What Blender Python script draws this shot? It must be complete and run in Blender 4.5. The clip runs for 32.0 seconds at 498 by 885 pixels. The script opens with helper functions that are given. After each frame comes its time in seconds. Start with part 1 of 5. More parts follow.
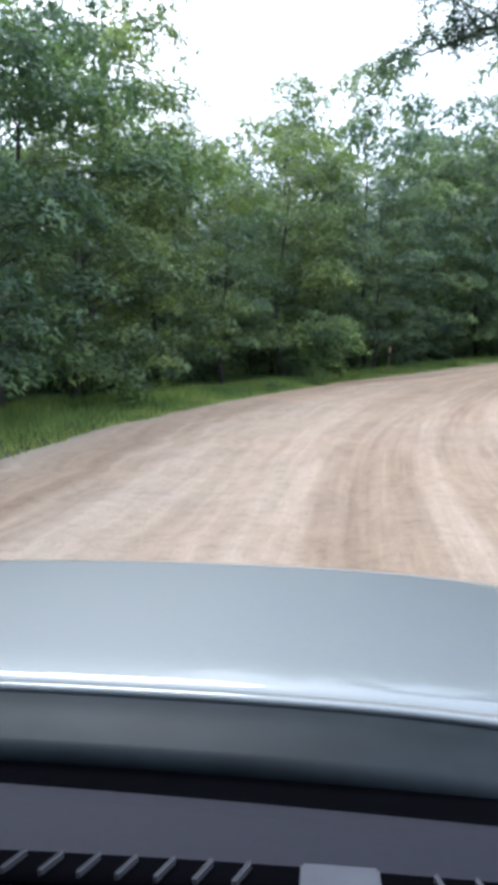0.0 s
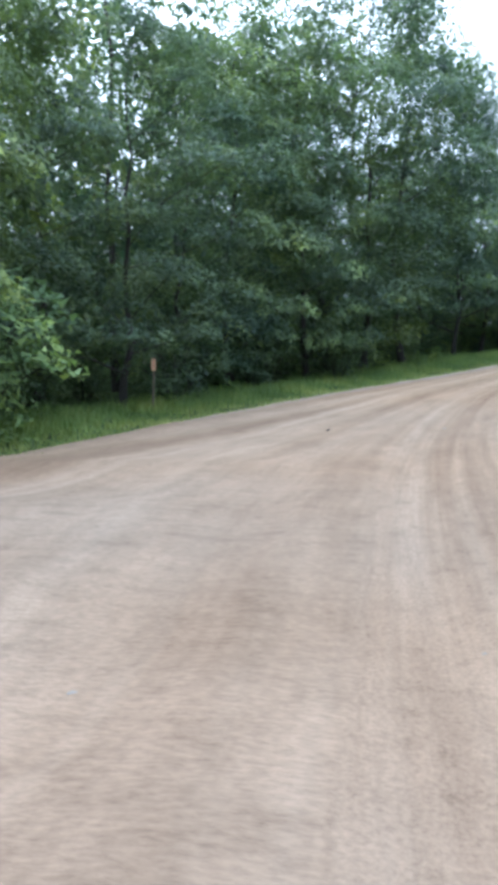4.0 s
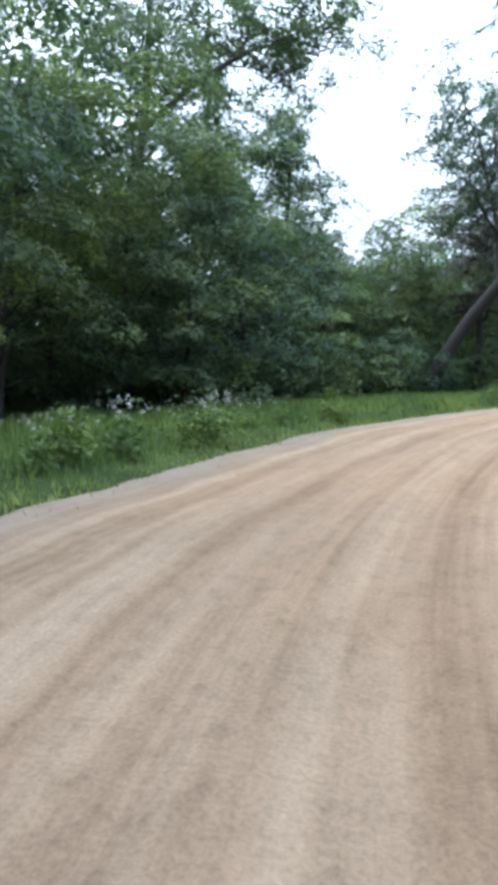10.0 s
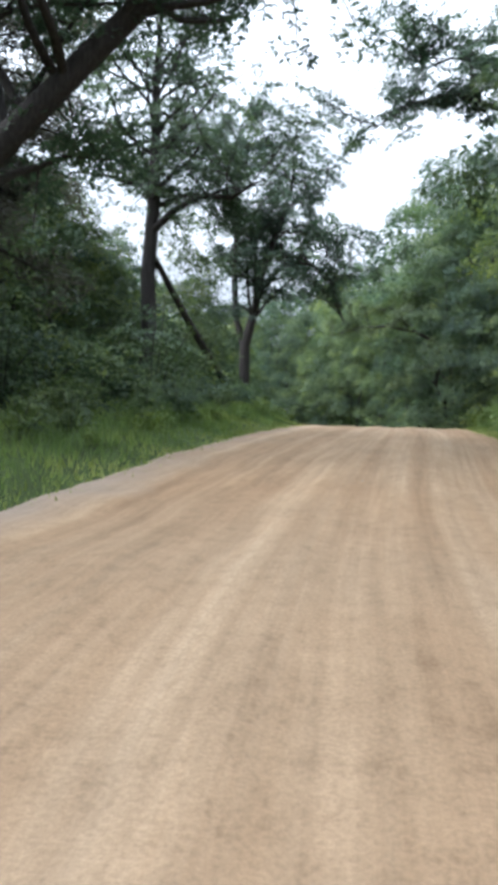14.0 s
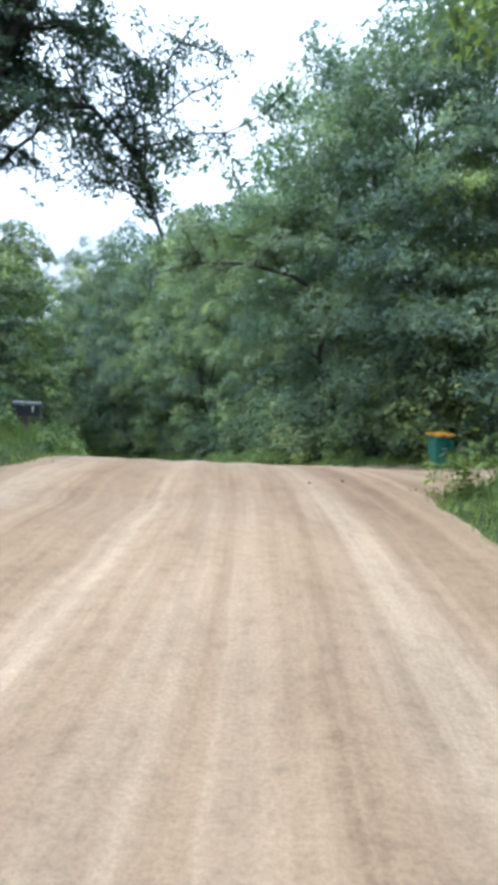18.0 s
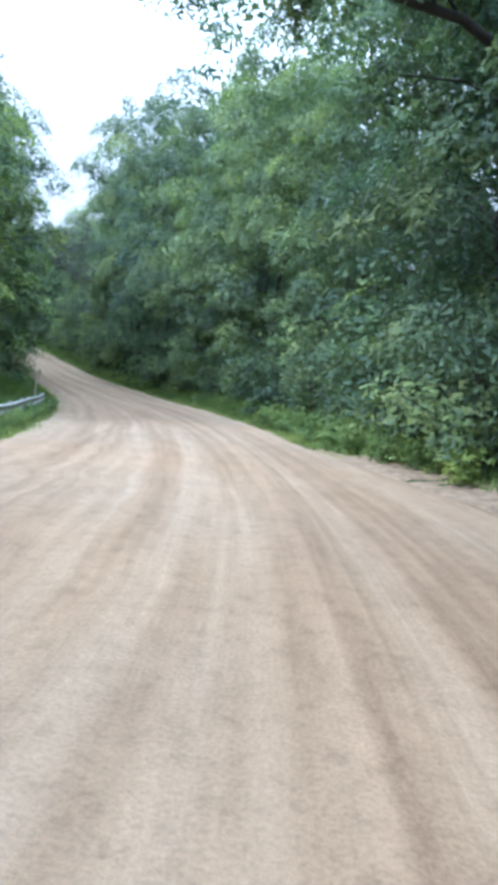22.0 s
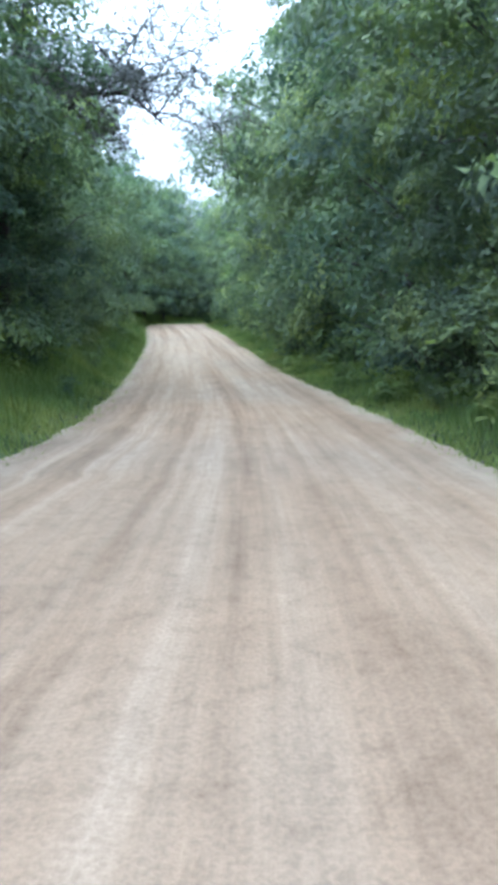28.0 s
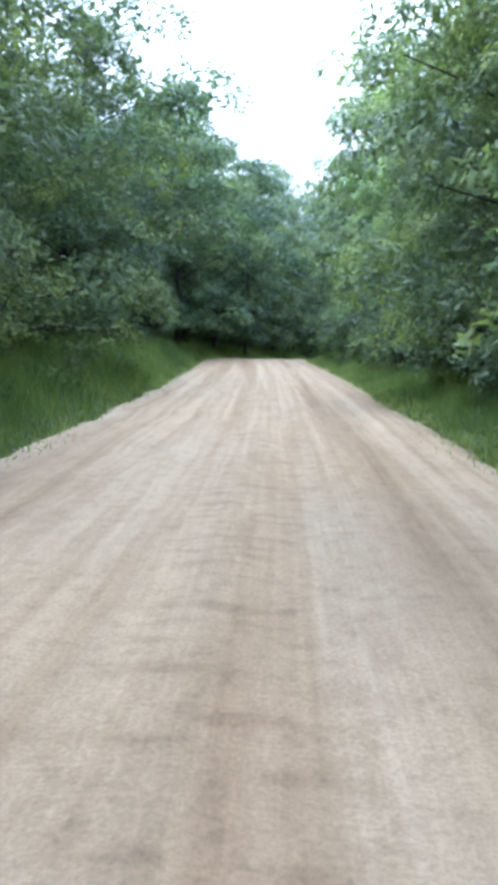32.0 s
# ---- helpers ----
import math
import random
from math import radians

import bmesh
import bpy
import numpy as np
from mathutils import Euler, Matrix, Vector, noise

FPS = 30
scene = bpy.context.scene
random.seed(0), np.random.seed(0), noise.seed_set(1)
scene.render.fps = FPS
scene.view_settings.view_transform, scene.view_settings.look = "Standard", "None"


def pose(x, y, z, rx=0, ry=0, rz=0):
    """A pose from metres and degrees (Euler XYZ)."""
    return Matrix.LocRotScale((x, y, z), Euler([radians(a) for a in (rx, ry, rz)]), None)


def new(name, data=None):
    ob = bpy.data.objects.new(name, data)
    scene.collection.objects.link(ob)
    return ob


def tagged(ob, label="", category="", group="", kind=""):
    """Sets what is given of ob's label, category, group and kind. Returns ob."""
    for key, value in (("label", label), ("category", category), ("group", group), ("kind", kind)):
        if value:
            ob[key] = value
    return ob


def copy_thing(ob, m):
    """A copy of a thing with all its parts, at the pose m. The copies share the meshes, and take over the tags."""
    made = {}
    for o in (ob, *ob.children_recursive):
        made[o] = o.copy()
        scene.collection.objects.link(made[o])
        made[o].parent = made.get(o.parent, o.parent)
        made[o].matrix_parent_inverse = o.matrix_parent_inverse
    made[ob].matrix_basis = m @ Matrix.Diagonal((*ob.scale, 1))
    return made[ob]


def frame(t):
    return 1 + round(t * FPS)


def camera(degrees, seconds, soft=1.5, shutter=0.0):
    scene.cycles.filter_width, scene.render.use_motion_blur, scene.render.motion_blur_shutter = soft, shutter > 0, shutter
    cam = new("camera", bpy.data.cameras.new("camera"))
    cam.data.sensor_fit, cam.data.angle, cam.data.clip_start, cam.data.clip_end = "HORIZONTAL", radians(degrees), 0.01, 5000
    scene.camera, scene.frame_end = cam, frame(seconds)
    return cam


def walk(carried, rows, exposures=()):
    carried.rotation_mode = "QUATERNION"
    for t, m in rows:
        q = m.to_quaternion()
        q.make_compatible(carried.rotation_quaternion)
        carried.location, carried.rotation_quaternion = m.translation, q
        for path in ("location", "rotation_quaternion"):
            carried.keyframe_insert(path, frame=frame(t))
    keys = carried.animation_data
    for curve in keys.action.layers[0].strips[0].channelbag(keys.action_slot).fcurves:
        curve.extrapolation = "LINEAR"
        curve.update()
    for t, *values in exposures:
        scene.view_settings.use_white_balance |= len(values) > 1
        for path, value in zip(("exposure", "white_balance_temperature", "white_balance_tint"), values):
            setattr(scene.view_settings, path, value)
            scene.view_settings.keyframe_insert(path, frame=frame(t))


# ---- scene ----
cam = camera(40.0, 32.0, soft=5.5)
# seconds, place in metres, turn in degrees
PATH = [
    (0.0, -0.00, -0.00, 1.50, 85.60, -0.00, 0.00),
    (0.5, 0.27, 2.69, 1.63, 85.60, -0.00, -1.30),
    (1.0, 0.63, 5.31, 1.75, 85.91, -0.13, -3.00),
    (1.5, 1.07, 7.86, 1.89, 86.12, -0.19, -5.10),
    (2.0, 1.60, 10.36, 2.05, 86.14, -0.17, -7.41),
    (2.5, 2.26, 12.82, 2.20, 86.46, 0.37, -9.56),
    (3.0, 3.04, 15.24, 2.32, 86.69, 0.81, -11.69),
    (5.5, 8.60, 26.92, 3.20, 87.50, 0.30, -25.01),
    (6.0, 10.04, 29.15, 3.43, 87.89, 0.29, -27.62),
    (6.5, 11.57, 31.22, 3.67, 88.18, 0.25, -30.72),
    (7.0, 13.18, 33.16, 3.92, 88.48, -0.00, -34.21),
    (7.5, 14.85, 34.91, 4.19, 88.89, -0.05, -37.51),
    (8.0, 16.56, 36.48, 4.47, 89.21, -0.28, -40.60),
    (8.5, 18.31, 37.95, 4.70, 89.53, -0.51, -43.60),
    (9.0, 20.17, 39.38, 4.93, 89.86, -0.84, -46.58),
    (9.5, 22.13, 40.70, 5.19, 89.90, -1.28, -49.77),
    (10.0, 24.11, 41.88, 5.47, 89.95, -1.70, -52.86),
    (10.5, 26.11, 42.94, 5.79, 90.11, -2.25, -56.44),
    (11.0, 28.20, 43.83, 6.08, 90.19, -2.52, -60.73),
    (11.5, 30.32, 44.53, 6.33, 90.30, -2.39, -65.24),
    (12.0, 32.38, 45.03, 6.59, 90.22, -2.06, -70.06),
    (12.5, 34.54, 45.40, 6.91, 90.25, -2.01, -74.67),
    (13.0, 36.84, 45.60, 7.22, 90.09, -1.95, -79.08),
    (13.5, 39.21, 45.60, 7.52, 89.81, -1.56, -82.79),
    (14.0, 41.64, 45.47, 7.80, 89.73, -1.84, -86.09),
    (14.5, 44.11, 45.28, 8.06, 89.53, -1.41, -88.80),
    (15.0, 46.56, 45.03, 8.30, 89.31, -1.36, -91.00),
    (15.5, 48.90, 44.73, 8.49, 89.29, -1.71, -92.99),
    (17.5, 57.86, 43.11, 9.38, 87.76, -2.59, -97.38),
    (18.0, 60.06, 42.70, 9.53, 87.45, -2.89, -97.17),
    (18.5, 62.15, 42.36, 9.64, 87.03, -2.88, -96.67),
    (19.0, 64.16, 42.06, 9.74, 86.40, -2.77, -95.98),
    (19.5, 66.17, 41.78, 9.84, 85.77, -2.95, -95.07),
    (20.0, 68.21, 41.53, 9.91, 85.22, -3.33, -93.96),
    (20.5, 70.31, 41.34, 9.96, 84.49, -4.21, -93.04),
    (21.0, 72.39, 41.19, 9.96, 83.25, -5.09, -92.22),
    (21.5, 74.46, 41.05, 9.88, 81.73, -5.37, -91.51),
    (22.0, 76.58, 40.93, 9.74, 80.30, -5.16, -90.81),
    (22.5, 78.82, 40.81, 9.58, 79.26, -4.74, -89.82),
    (23.0, 81.16, 40.73, 9.40, 78.52, -3.91, -88.74),
    (23.5, 83.59, 40.72, 9.19, 77.88, -2.98, -87.56),
    (24.0, 86.16, 40.79, 8.93, 77.63, -1.95, -86.18),
    (24.5, 88.89, 40.95, 8.65, 77.38, -0.90, -84.61),
    (26.5, 100.55, 42.79, 7.65, 78.00, 1.17, -77.55),
    (27.0, 103.65, 43.52, 7.39, 78.05, 1.02, -75.37),
    (27.5, 106.78, 44.34, 7.12, 78.31, 1.14, -73.35),
    (28.0, 109.98, 45.27, 6.86, 78.49, 1.22, -71.53),
    (28.5, 113.28, 46.30, 6.58, 78.74, 0.99, -70.15),
    (29.0, 116.64, 47.42, 6.33, 79.20, 0.65, -68.86),
    (29.5, 119.93, 48.59, 6.10, 79.46, 0.28, -67.66),
    (30.0, 123.14, 49.80, 5.92, 80.03, -0.08, -66.46),
    (30.5, 126.37, 51.10, 5.77, 80.50, -0.45, -65.27),
    (31.0, 129.69, 52.50, 5.65, 81.17, -0.53, -64.13),
    (31.5, 133.00, 53.96, 5.57, 81.73, -0.54, -63.21),
    (32.0, 136.22, 55.42, 5.51, 82.18, -0.60, -62.49),
]
# seconds, stops, kelvin, tint
LIGHT = [(0.0, 1.6, 5650, 8), (3.0, 1.65, 5350, 5), (6.0, 1.9, 5250, 5), (9.0, 1.85, 5350, 6), (13.0, 1.4, 5950, 9), (16.0, 1.62, 5700, 8), (19.0, 1.9, 5300, 7), (24.0, 1.95, 5000, 5), (28.0, 2.42, 5100, 6), (32.0, 2.5, 5200, 8)]
walk(cam, [(r[0], pose(*r[1:])) for r in PATH], LIGHT)
# ---- world ----
world = bpy.data.worlds.new("overcast_sky")
scene.world = world
world.use_nodes = True
wt = world.node_tree
wt.nodes.clear()
w_out = wt.nodes.new("ShaderNodeOutputWorld")
w_bg = wt.nodes.new("ShaderNodeBackground")
w_sky = wt.nodes.new("ShaderNodeTexSky")
w_sky.sky_type = "NISHITA"
w_sky.sun_disc = False
w_sky.sun_elevation = radians(42)
w_sky.sun_rotation = radians(343)
w_sky.dust_density = 4.0
w_mix = wt.nodes.new("ShaderNodeMix")
w_mix.data_type = "RGBA"
w_mix.inputs["Factor"].default_value = 0.88
w_cloud = wt.nodes.new("ShaderNodeTexNoise")
w_cloud.inputs["Scale"].default_value = 2.2
w_cloud.inputs["Detail"].default_value = 5.0
w_map = wt.nodes.new("ShaderNodeMapping")
w_map.inputs["Scale"].default_value = (1.0, 1.0, 4.0)
w_co = wt.nodes.new("ShaderNodeTexCoord")
w_ramp = wt.nodes.new("ShaderNodeValToRGB")
w_ramp.color_ramp.elements[0].position = 0.3
w_ramp.color_ramp.elements[0].color = (7.2, 7.7, 8.4, 1)
w_ramp.color_ramp.elements[1].position = 0.7
w_ramp.color_ramp.elements[1].color = (9.8, 10.2, 10.7, 1)
wt.links.new(w_co.outputs["Generated"], w_map.inputs["Vector"])
wt.links.new(w_map.outputs["Vector"], w_cloud.inputs["Vector"])
wt.links.new(w_cloud.outputs["Fac"], w_ramp.inputs["Fac"])
wt.links.new(w_sky.outputs["Color"], w_mix.inputs["A"])
wt.links.new(w_ramp.outputs["Color"], w_mix.inputs["B"])
# thin cloud: far brighter overhead than at the horizon
w_sep = wt.nodes.new("ShaderNodeSeparateXYZ")
w_up = wt.nodes.new("ShaderNodeMapRange")
w_up.inputs["From Min"].default_value, w_up.inputs["From Max"].default_value = 0.0, 1.0
w_up.inputs["To Min"].default_value, w_up.inputs["To Max"].default_value = 0.25, 1.9
w_pow = wt.nodes.new("ShaderNodeMath")
w_pow.operation = "POWER"
w_pow.use_clamp = True
w_pow.inputs[1].default_value = 1.5
w_dome = wt.nodes.new("ShaderNodeMix")
w_dome.data_type, w_dome.blend_type = "RGBA", "MULTIPLY"
w_dome.inputs["Factor"].default_value = 1.0
wt.links.new(w_co.outputs["Generated"], w_sep.inputs[0])
wt.links.new(w_sep.outputs["Z"], w_pow.inputs[0])
wt.links.new(w_pow.outputs[0], w_up.inputs["Value"])
wt.links.new(w_mix.outputs["Result"], w_dome.inputs["A"])
wt.links.new(w_up.outputs["Result"], w_dome.inputs["B"])
wt.links.new(w_dome.outputs["Result"], w_bg.inputs["Color"])
wt.links.new(w_bg.outputs["Background"], w_out.inputs["Surface"])
w_bg.inputs["Strength"].default_value = 0.115

sun_data = bpy.data.lights.new("sun", "SUN")
sun_data.energy = 1.5
sun_data.angle = radians(25)
sun_data.color = (1.0, 0.97, 0.92)
sun = new("sun", sun_data)
sun.matrix_world = pose(0, 0, 60, 48, 0, 197)

# ---- centreline of the road, under the drive ----
CAM_H = 1.5


def centreline():
    ts = np.array([r[0] for r in PATH])
    ps = np.array([r[1:4] for r in PATH])
    v = np.gradient(ps, ts, axis=0)
    out = []
    for i in range(len(ts) - 1):
        dt = ts[i + 1] - ts[i]
        n = max(2, int(dt / 0.1))
        for k in range(n):
            u = k / n
            out.append((2*u**3 - 3*u*u + 1) * ps[i] + (u**3 - 2*u*u + u) * dt * v[i]
                       + (-2*u**3 + 3*u*u) * ps[i + 1] + (u**3 - u*u) * dt * v[i + 1])
    out.append(ps[-1])
    out = np.array(out)
    d0 = out[0] - out[5]
    d0 /= np.linalg.norm(d0)
    d1 = out[-1] - out[-6]
    d1 /= np.linalg.norm(d1)
    pre, p, a = [], out[0], math.atan2(d0[1], d0[0])
    for k in range(70):
        a += radians(0.5)
        p = p + np.array([math.cos(a), math.sin(a), d0[2] * 0.6])
        pre.append(p)
    post, p, a = [], out[-1], math.atan2(d1[1], d1[0])
    e0 = math.degrees(math.asin(d1[2]))
    for k in range(90):
        e = e0 + min(0.3 * k, 2.4)
        if k > 38:
            e -= (k - 38) * 0.35
            a -= radians(2.2)
        a += radians(0.1)
        p = p + np.array([math.cos(a), math.sin(a), math.tan(radians(e))])
        post.append(p)
    c = np.vstack([pre[::-1], out, post])
    c[:, 2] -= CAM_H
    s = np.r_[0, np.cumsum(np.linalg.norm(np.diff(c[:, :2], axis=0), axis=1))]
    s -= s[70]
    # even steps of 0.5 m
    grid = np.arange(s[0], s[-1], 0.5)
    c = np.stack([np.interp(grid, s, c[:, i]) for i in range(3)], 1)
    ker = np.hanning(9)
    ker /= ker.sum()
    pad = np.vstack([c[:1]] * 4 + [c] + [c[-1:]] * 4)
    sm = np.stack([np.convolve(pad[:, i], ker, "valid") for i in range(3)], 1)
    sm[:4], sm[-4:] = c[:4], c[-4:]
    t = np.gradient(sm[:, :2], axis=0)
    t /= np.linalg.norm(t, axis=1)[:, None]
    return sm, grid, np.stack([t[:, 1], -t[:, 0]], 1)


CL, CS, CN = centreline()
# left and right edge of the gravel, from the drive line
EDGE_L = ((-70, -4.4), (0, -4.6), (9, -5.0), (20, -6.1), (28, -6.3), (34, -5.6), (39, -4.7), (44, -3.9), (52, -3.6),
          (70, -3.9), (95, -3.7), (105, -4.1), (118, -4.5), (132, -4.2), (144, -3.85), (152, -3.6), (160, -3.7), (170, -3.7), (185, -3.35), (300, -3.15))
EDGE_R = ((-70, 2.6), (95.5, 2.35), (97, 2.5), (98.5, 4.2), (99.5, 6.6), (103, 7.2), (105, 6.2), (107, 5.4), (110, 4.7),
          (112, 3.7), (117, 3.0), (122, 2.7), (132, 2.85), (142, 3.0), (150, 3.0), (158, 2.85), (168, 2.7), (182, 2.6), (300, 2.6))


def edge_l(s):
    return np.interp(s, [e[0] for e in EDGE_L], [e[1] for e in EDGE_L])


def edge_r(s):
    return np.interp(s, [e[0] for e in EDGE_R], [e[1] for e in EDGE_R])


def smooth01(x):
    x = np.clip(x, 0, 1)
    return x * x * (3 - 2 * x)


def wave(x, y, size, seed=0.0):
    """Smooth uneven relief between -1 and 1."""
    x, y = x / size, y / size
    return (np.sin(x * 1.7 + seed + 1.3 * np.sin(y * 1.1 + seed)) + np.sin(y * 1.9 - seed * 2 + 1.1 * np.sin(x * 0.9))
            + 0.6 * np.sin((x + y) * 3.1 + seed) + 0.5 * np.sin((x - y) * 4.3 - seed)) / 3.1


def nearest(x, y):
    """Index of the nearest centreline point and the smoothed road height."""
    x, y = np.atleast_1d(x).astype(float), np.atleast_1d(y).astype(float)
    j = np.empty(len(x), int)
    base = np.empty(len(x))
    for a in range(0, len(x), 4000):
        b = slice(a, a + 4000)
        d = (x[b, None] - CL[None, :, 0]) ** 2 + (y[b, None] - CL[None, :, 1]) ** 2
        j[b] = d.argmin(1)
        w = 1 / (d + 2.0) ** 3
        base[b] = (w * CL[None, :, 2]).sum(1) / w.sum(1)
    return j, base


def ground_z(x, y):
    x, y = np.atleast_1d(x).astype(float), np.atleast_1d(y).astype(float)
    j, base = nearest(x, y)
    s = CS[j]
    off = (x - CL[j, 0]) * CN[j, 0] + (y - CL[j, 1]) * CN[j, 1]
    far = np.hypot(x - CL[j, 0], y - CL[j, 1])
    left = off < 0
    a = np.where(left, edge_l(s) - off, off - edge_r(s))
    a = np.where(far > np.abs(off) + 2, far - 4, a)
    exact = CL[j, 2]
    z = np.where(a < 3, exact, exact + (base - exact) * smooth01((a - 3) / 8))
    z = z - 0.16 * smooth01((0.25 - a) / 0.6)
    bank_l = np.interp(s, [0, 40, 60, 85, 92, 100, 108, 112, 131, 140, 160, 250], [0.1, 0.1, 0.25, 0.3, 0.6, 0.75, 0.75, 0.35, 0.35, 0.7, 0.8, 0.6])
    hill_r = np.interp(s, [0, 60, 85, 96, 104, 112, 160, 250], [0.05, 0.05, 0.12, 0.2, 0.2, 0.4, 0.4, 0.25])
    bank_r = np.interp(s, [0, 85, 92, 97, 110, 250], [0.1, 0.2, 0.7, 0.5, 0.25, 0.35])
    z = z + np.where(left, bank_l * smooth01((a - 0.1) / np.interp(s, [88, 98, 110, 120], [2.6, 2.1, 2.1, 2.6])) + 0.04 * np.clip(a - 3, 0, 25) + np.interp(s, [0, 60, 72, 108, 122, 185, 200, 250], [0.32, 0.32, 0.03, 0.03, 0.12, 0.15, 0.4, 0.4]) * np.clip(a - 9, 0, 40),
                     bank_r * smooth01((a - 0.1) / 2.4) + hill_r * np.clip(a - 3.0, 0, 22))
    z = z + np.where(a > 0, 0.06 * wave(x, y, 1.1) * smooth01(a) + 0.35 * wave(x, y, 9.0, 2.0) * smooth01((a - 4) / 10), 0)
    return z


def beside(s, off):
    """Places beside the road for arrays of metres along and metres to the right."""
    return (np.interp(s, CS, CL[:, 0]) + np.interp(s, CS, CN[:, 0]) * off, np.interp(s, CS, CL[:, 1]) + np.interp(s, CS, CN[:, 1]) * off)


def at(s, off):
    """A place beside the road: metres along, metres to the right of the drive line, on the ground."""
    i = int(np.clip(np.searchsorted(CS, s), 0, len(CS) - 1))
    p = CL[i, :2] + CN[i] * off
    return Vector((p[0], p[1], float(ground_z(p[0], p[1])[0])))


def heading(s):
    i = int(np.clip(np.searchsorted(CS, s), 0, len(CS) - 1))
    return math.degrees(math.atan2(CN[i][1], CN[i][0]))


# ---- materials ----
def material(name):
    m = bpy.data.materials.new(name)
    m.use_nodes = True
    return m, m.node_tree.nodes, m.node_tree.links, m.node_tree.nodes["Principled BSDF"]


def ramp(nodes, stops):
    r = nodes.new("ShaderNodeValToRGB")
    r.color_ramp.elements[0].position, r.color_ramp.elements[0].color = stops[0][0], (*stops[0][1], 1)
    r.color_ramp.elements[1].position, r.color_ramp.elements[1].color = stops[-1][0], (*stops[-1][1], 1)
    for p, c in stops[1:-1]:
        r.color_ramp.elements.new(p).color = (*c, 1)
    return r


def noise_node(nodes, scale, detail=4.0, rough=0.55):
    n = nodes.new("ShaderNodeTexNoise")
    n.inputs["Scale"].default_value, n.inputs["Detail"].default_value, n.inputs["Roughness"].default_value = scale, detail, rough
    return n


def mix_node(nodes, links, fac, a, b, blend="MIX"):
    m = nodes.new("ShaderNodeMix")
    m.data_type, m.blend_type = "RGBA", blend
    for sock, val in (("Factor", fac), ("A", a), ("B", b)):
        if isinstance(val, (int, float)):
            m.inputs[sock].default_value = val
        elif isinstance(val, tuple):
            m.inputs[sock].default_value = (*val, 1)
        else:
            links.new(val, m.inputs[sock])
    return m.outputs["Result"]


def leaf_material(name, dark, mid, light, trans=0.45):
    m, n, l, p = material(name)
    geo = n.new("ShaderNodeNewGeometry")
    info = n.new("ShaderNodeObjectInfo")
    tex = n.new("ShaderNodeTexCoord")
    big = noise_node(n, 0.55, 3)
    l.new(tex.outputs["Object"], big.inputs["Vector"])
    add = n.new("ShaderNodeMath")
    add.operation = "MULTIPLY_ADD"
    l.new(geo.outputs["Random Per Island"], add.inputs[0])
    add.inputs[1].default_value = 0.2
    sub = n.new("ShaderNodeMath")
    sub.operation = "MULTIPLY_ADD"
    l.new(big.outputs["Fac"], sub.inputs[0])
    sub.inputs[1].default_value, sub.inputs[2].default_value = 1.9, -0.58
    l.new(sub.outputs[0], add.inputs[2])
    r = ramp(n, ((0.08, dark), (0.48, mid), (0.86, light)))
    l.new(add.outputs[0], r.inputs["Fac"])
    tint = ramp(n, ((0.0, (0.72, 0.82, 0.9)), (0.5, (1, 1, 1)), (1.0, (1.2, 1.13, 0.86))))
    l.new(info.outputs["Random"], tint.inputs["Fac"])
    col = mix_node(n, l, 1.0, r.outputs["Color"], tint.outputs["Color"], "MULTIPLY")
    l.new(col, p.inputs["Base Color"])
    p.inputs["Roughness"].default_value = 0.55
    p.inputs["Specular IOR Level"].default_value = 0.16
    tr = n.new("ShaderNodeBsdfTranslucent")
    bright = mix_node(n, l, 1.0, col, (1.35, 1.45, 0.85), "MULTIPLY")
    l.new(bright, tr.inputs["Color"])
    mx = n.new("ShaderNodeMixShader")
    mx.inputs[0].default_value = trans
    l.new(p.outputs[0], mx.inputs[1])
    l.new(tr.outputs[0], mx.inputs[2])
    l.new(mx.outputs[0], n["Material Output"].inputs["Surface"])
    return m


# ramps paint hazy blue-grey shade at the dark end, yellow highlights at the light
LEAF = leaf_material("leaf_green", (0.046, 0.071, 0.058), (0.104, 0.148, 0.083), (0.215, 0.270, 0.095), 0.3)
LEAF_LIGHT = leaf_material("leaf_light_green", (0.059, 0.100, 0.067), (0.134, 0.200, 0.090), (0.255, 0.325, 0.105), 0.3)
LEAF_DARK = leaf_material("leaf_dark_green", (0.038, 0.061, 0.055), (0.084, 0.122, 0.077), (0.165, 0.206, 0.085), 0.3)
# leaf green darkened for crowns silhouetted against the sky
LEAF_BACKLIT = leaf_material("leaf_crown_backlit", (0.030, 0.046, 0.039), (0.059, 0.090, 0.068), (0.108, 0.151, 0.089), 0.3)
# plum-grey leaf colour imitates the haze of bright sky round thin crowns
LEAF_HAZED = leaf_material("leaf_plum_sky_haze", (0.055, 0.051, 0.052), (0.115, 0.108, 0.106), (0.194, 0.189, 0.169), 0.3)
GRASS_EDGE = leaf_material("grass_edge_yellowish", (0.13, 0.17, 0.06), (0.20, 0.25, 0.09), (0.30, 0.32, 0.14), 0.3)
GRASS = leaf_material("grass_green", (0.080, 0.128, 0.054), (0.140, 0.202, 0.070), (0.246, 0.282, 0.090), 0.3)
WEED = leaf_material("weed_leaf", (0.074, 0.109, 0.045), (0.142, 0.198, 0.068), (0.265, 0.305, 0.099), 0.3)


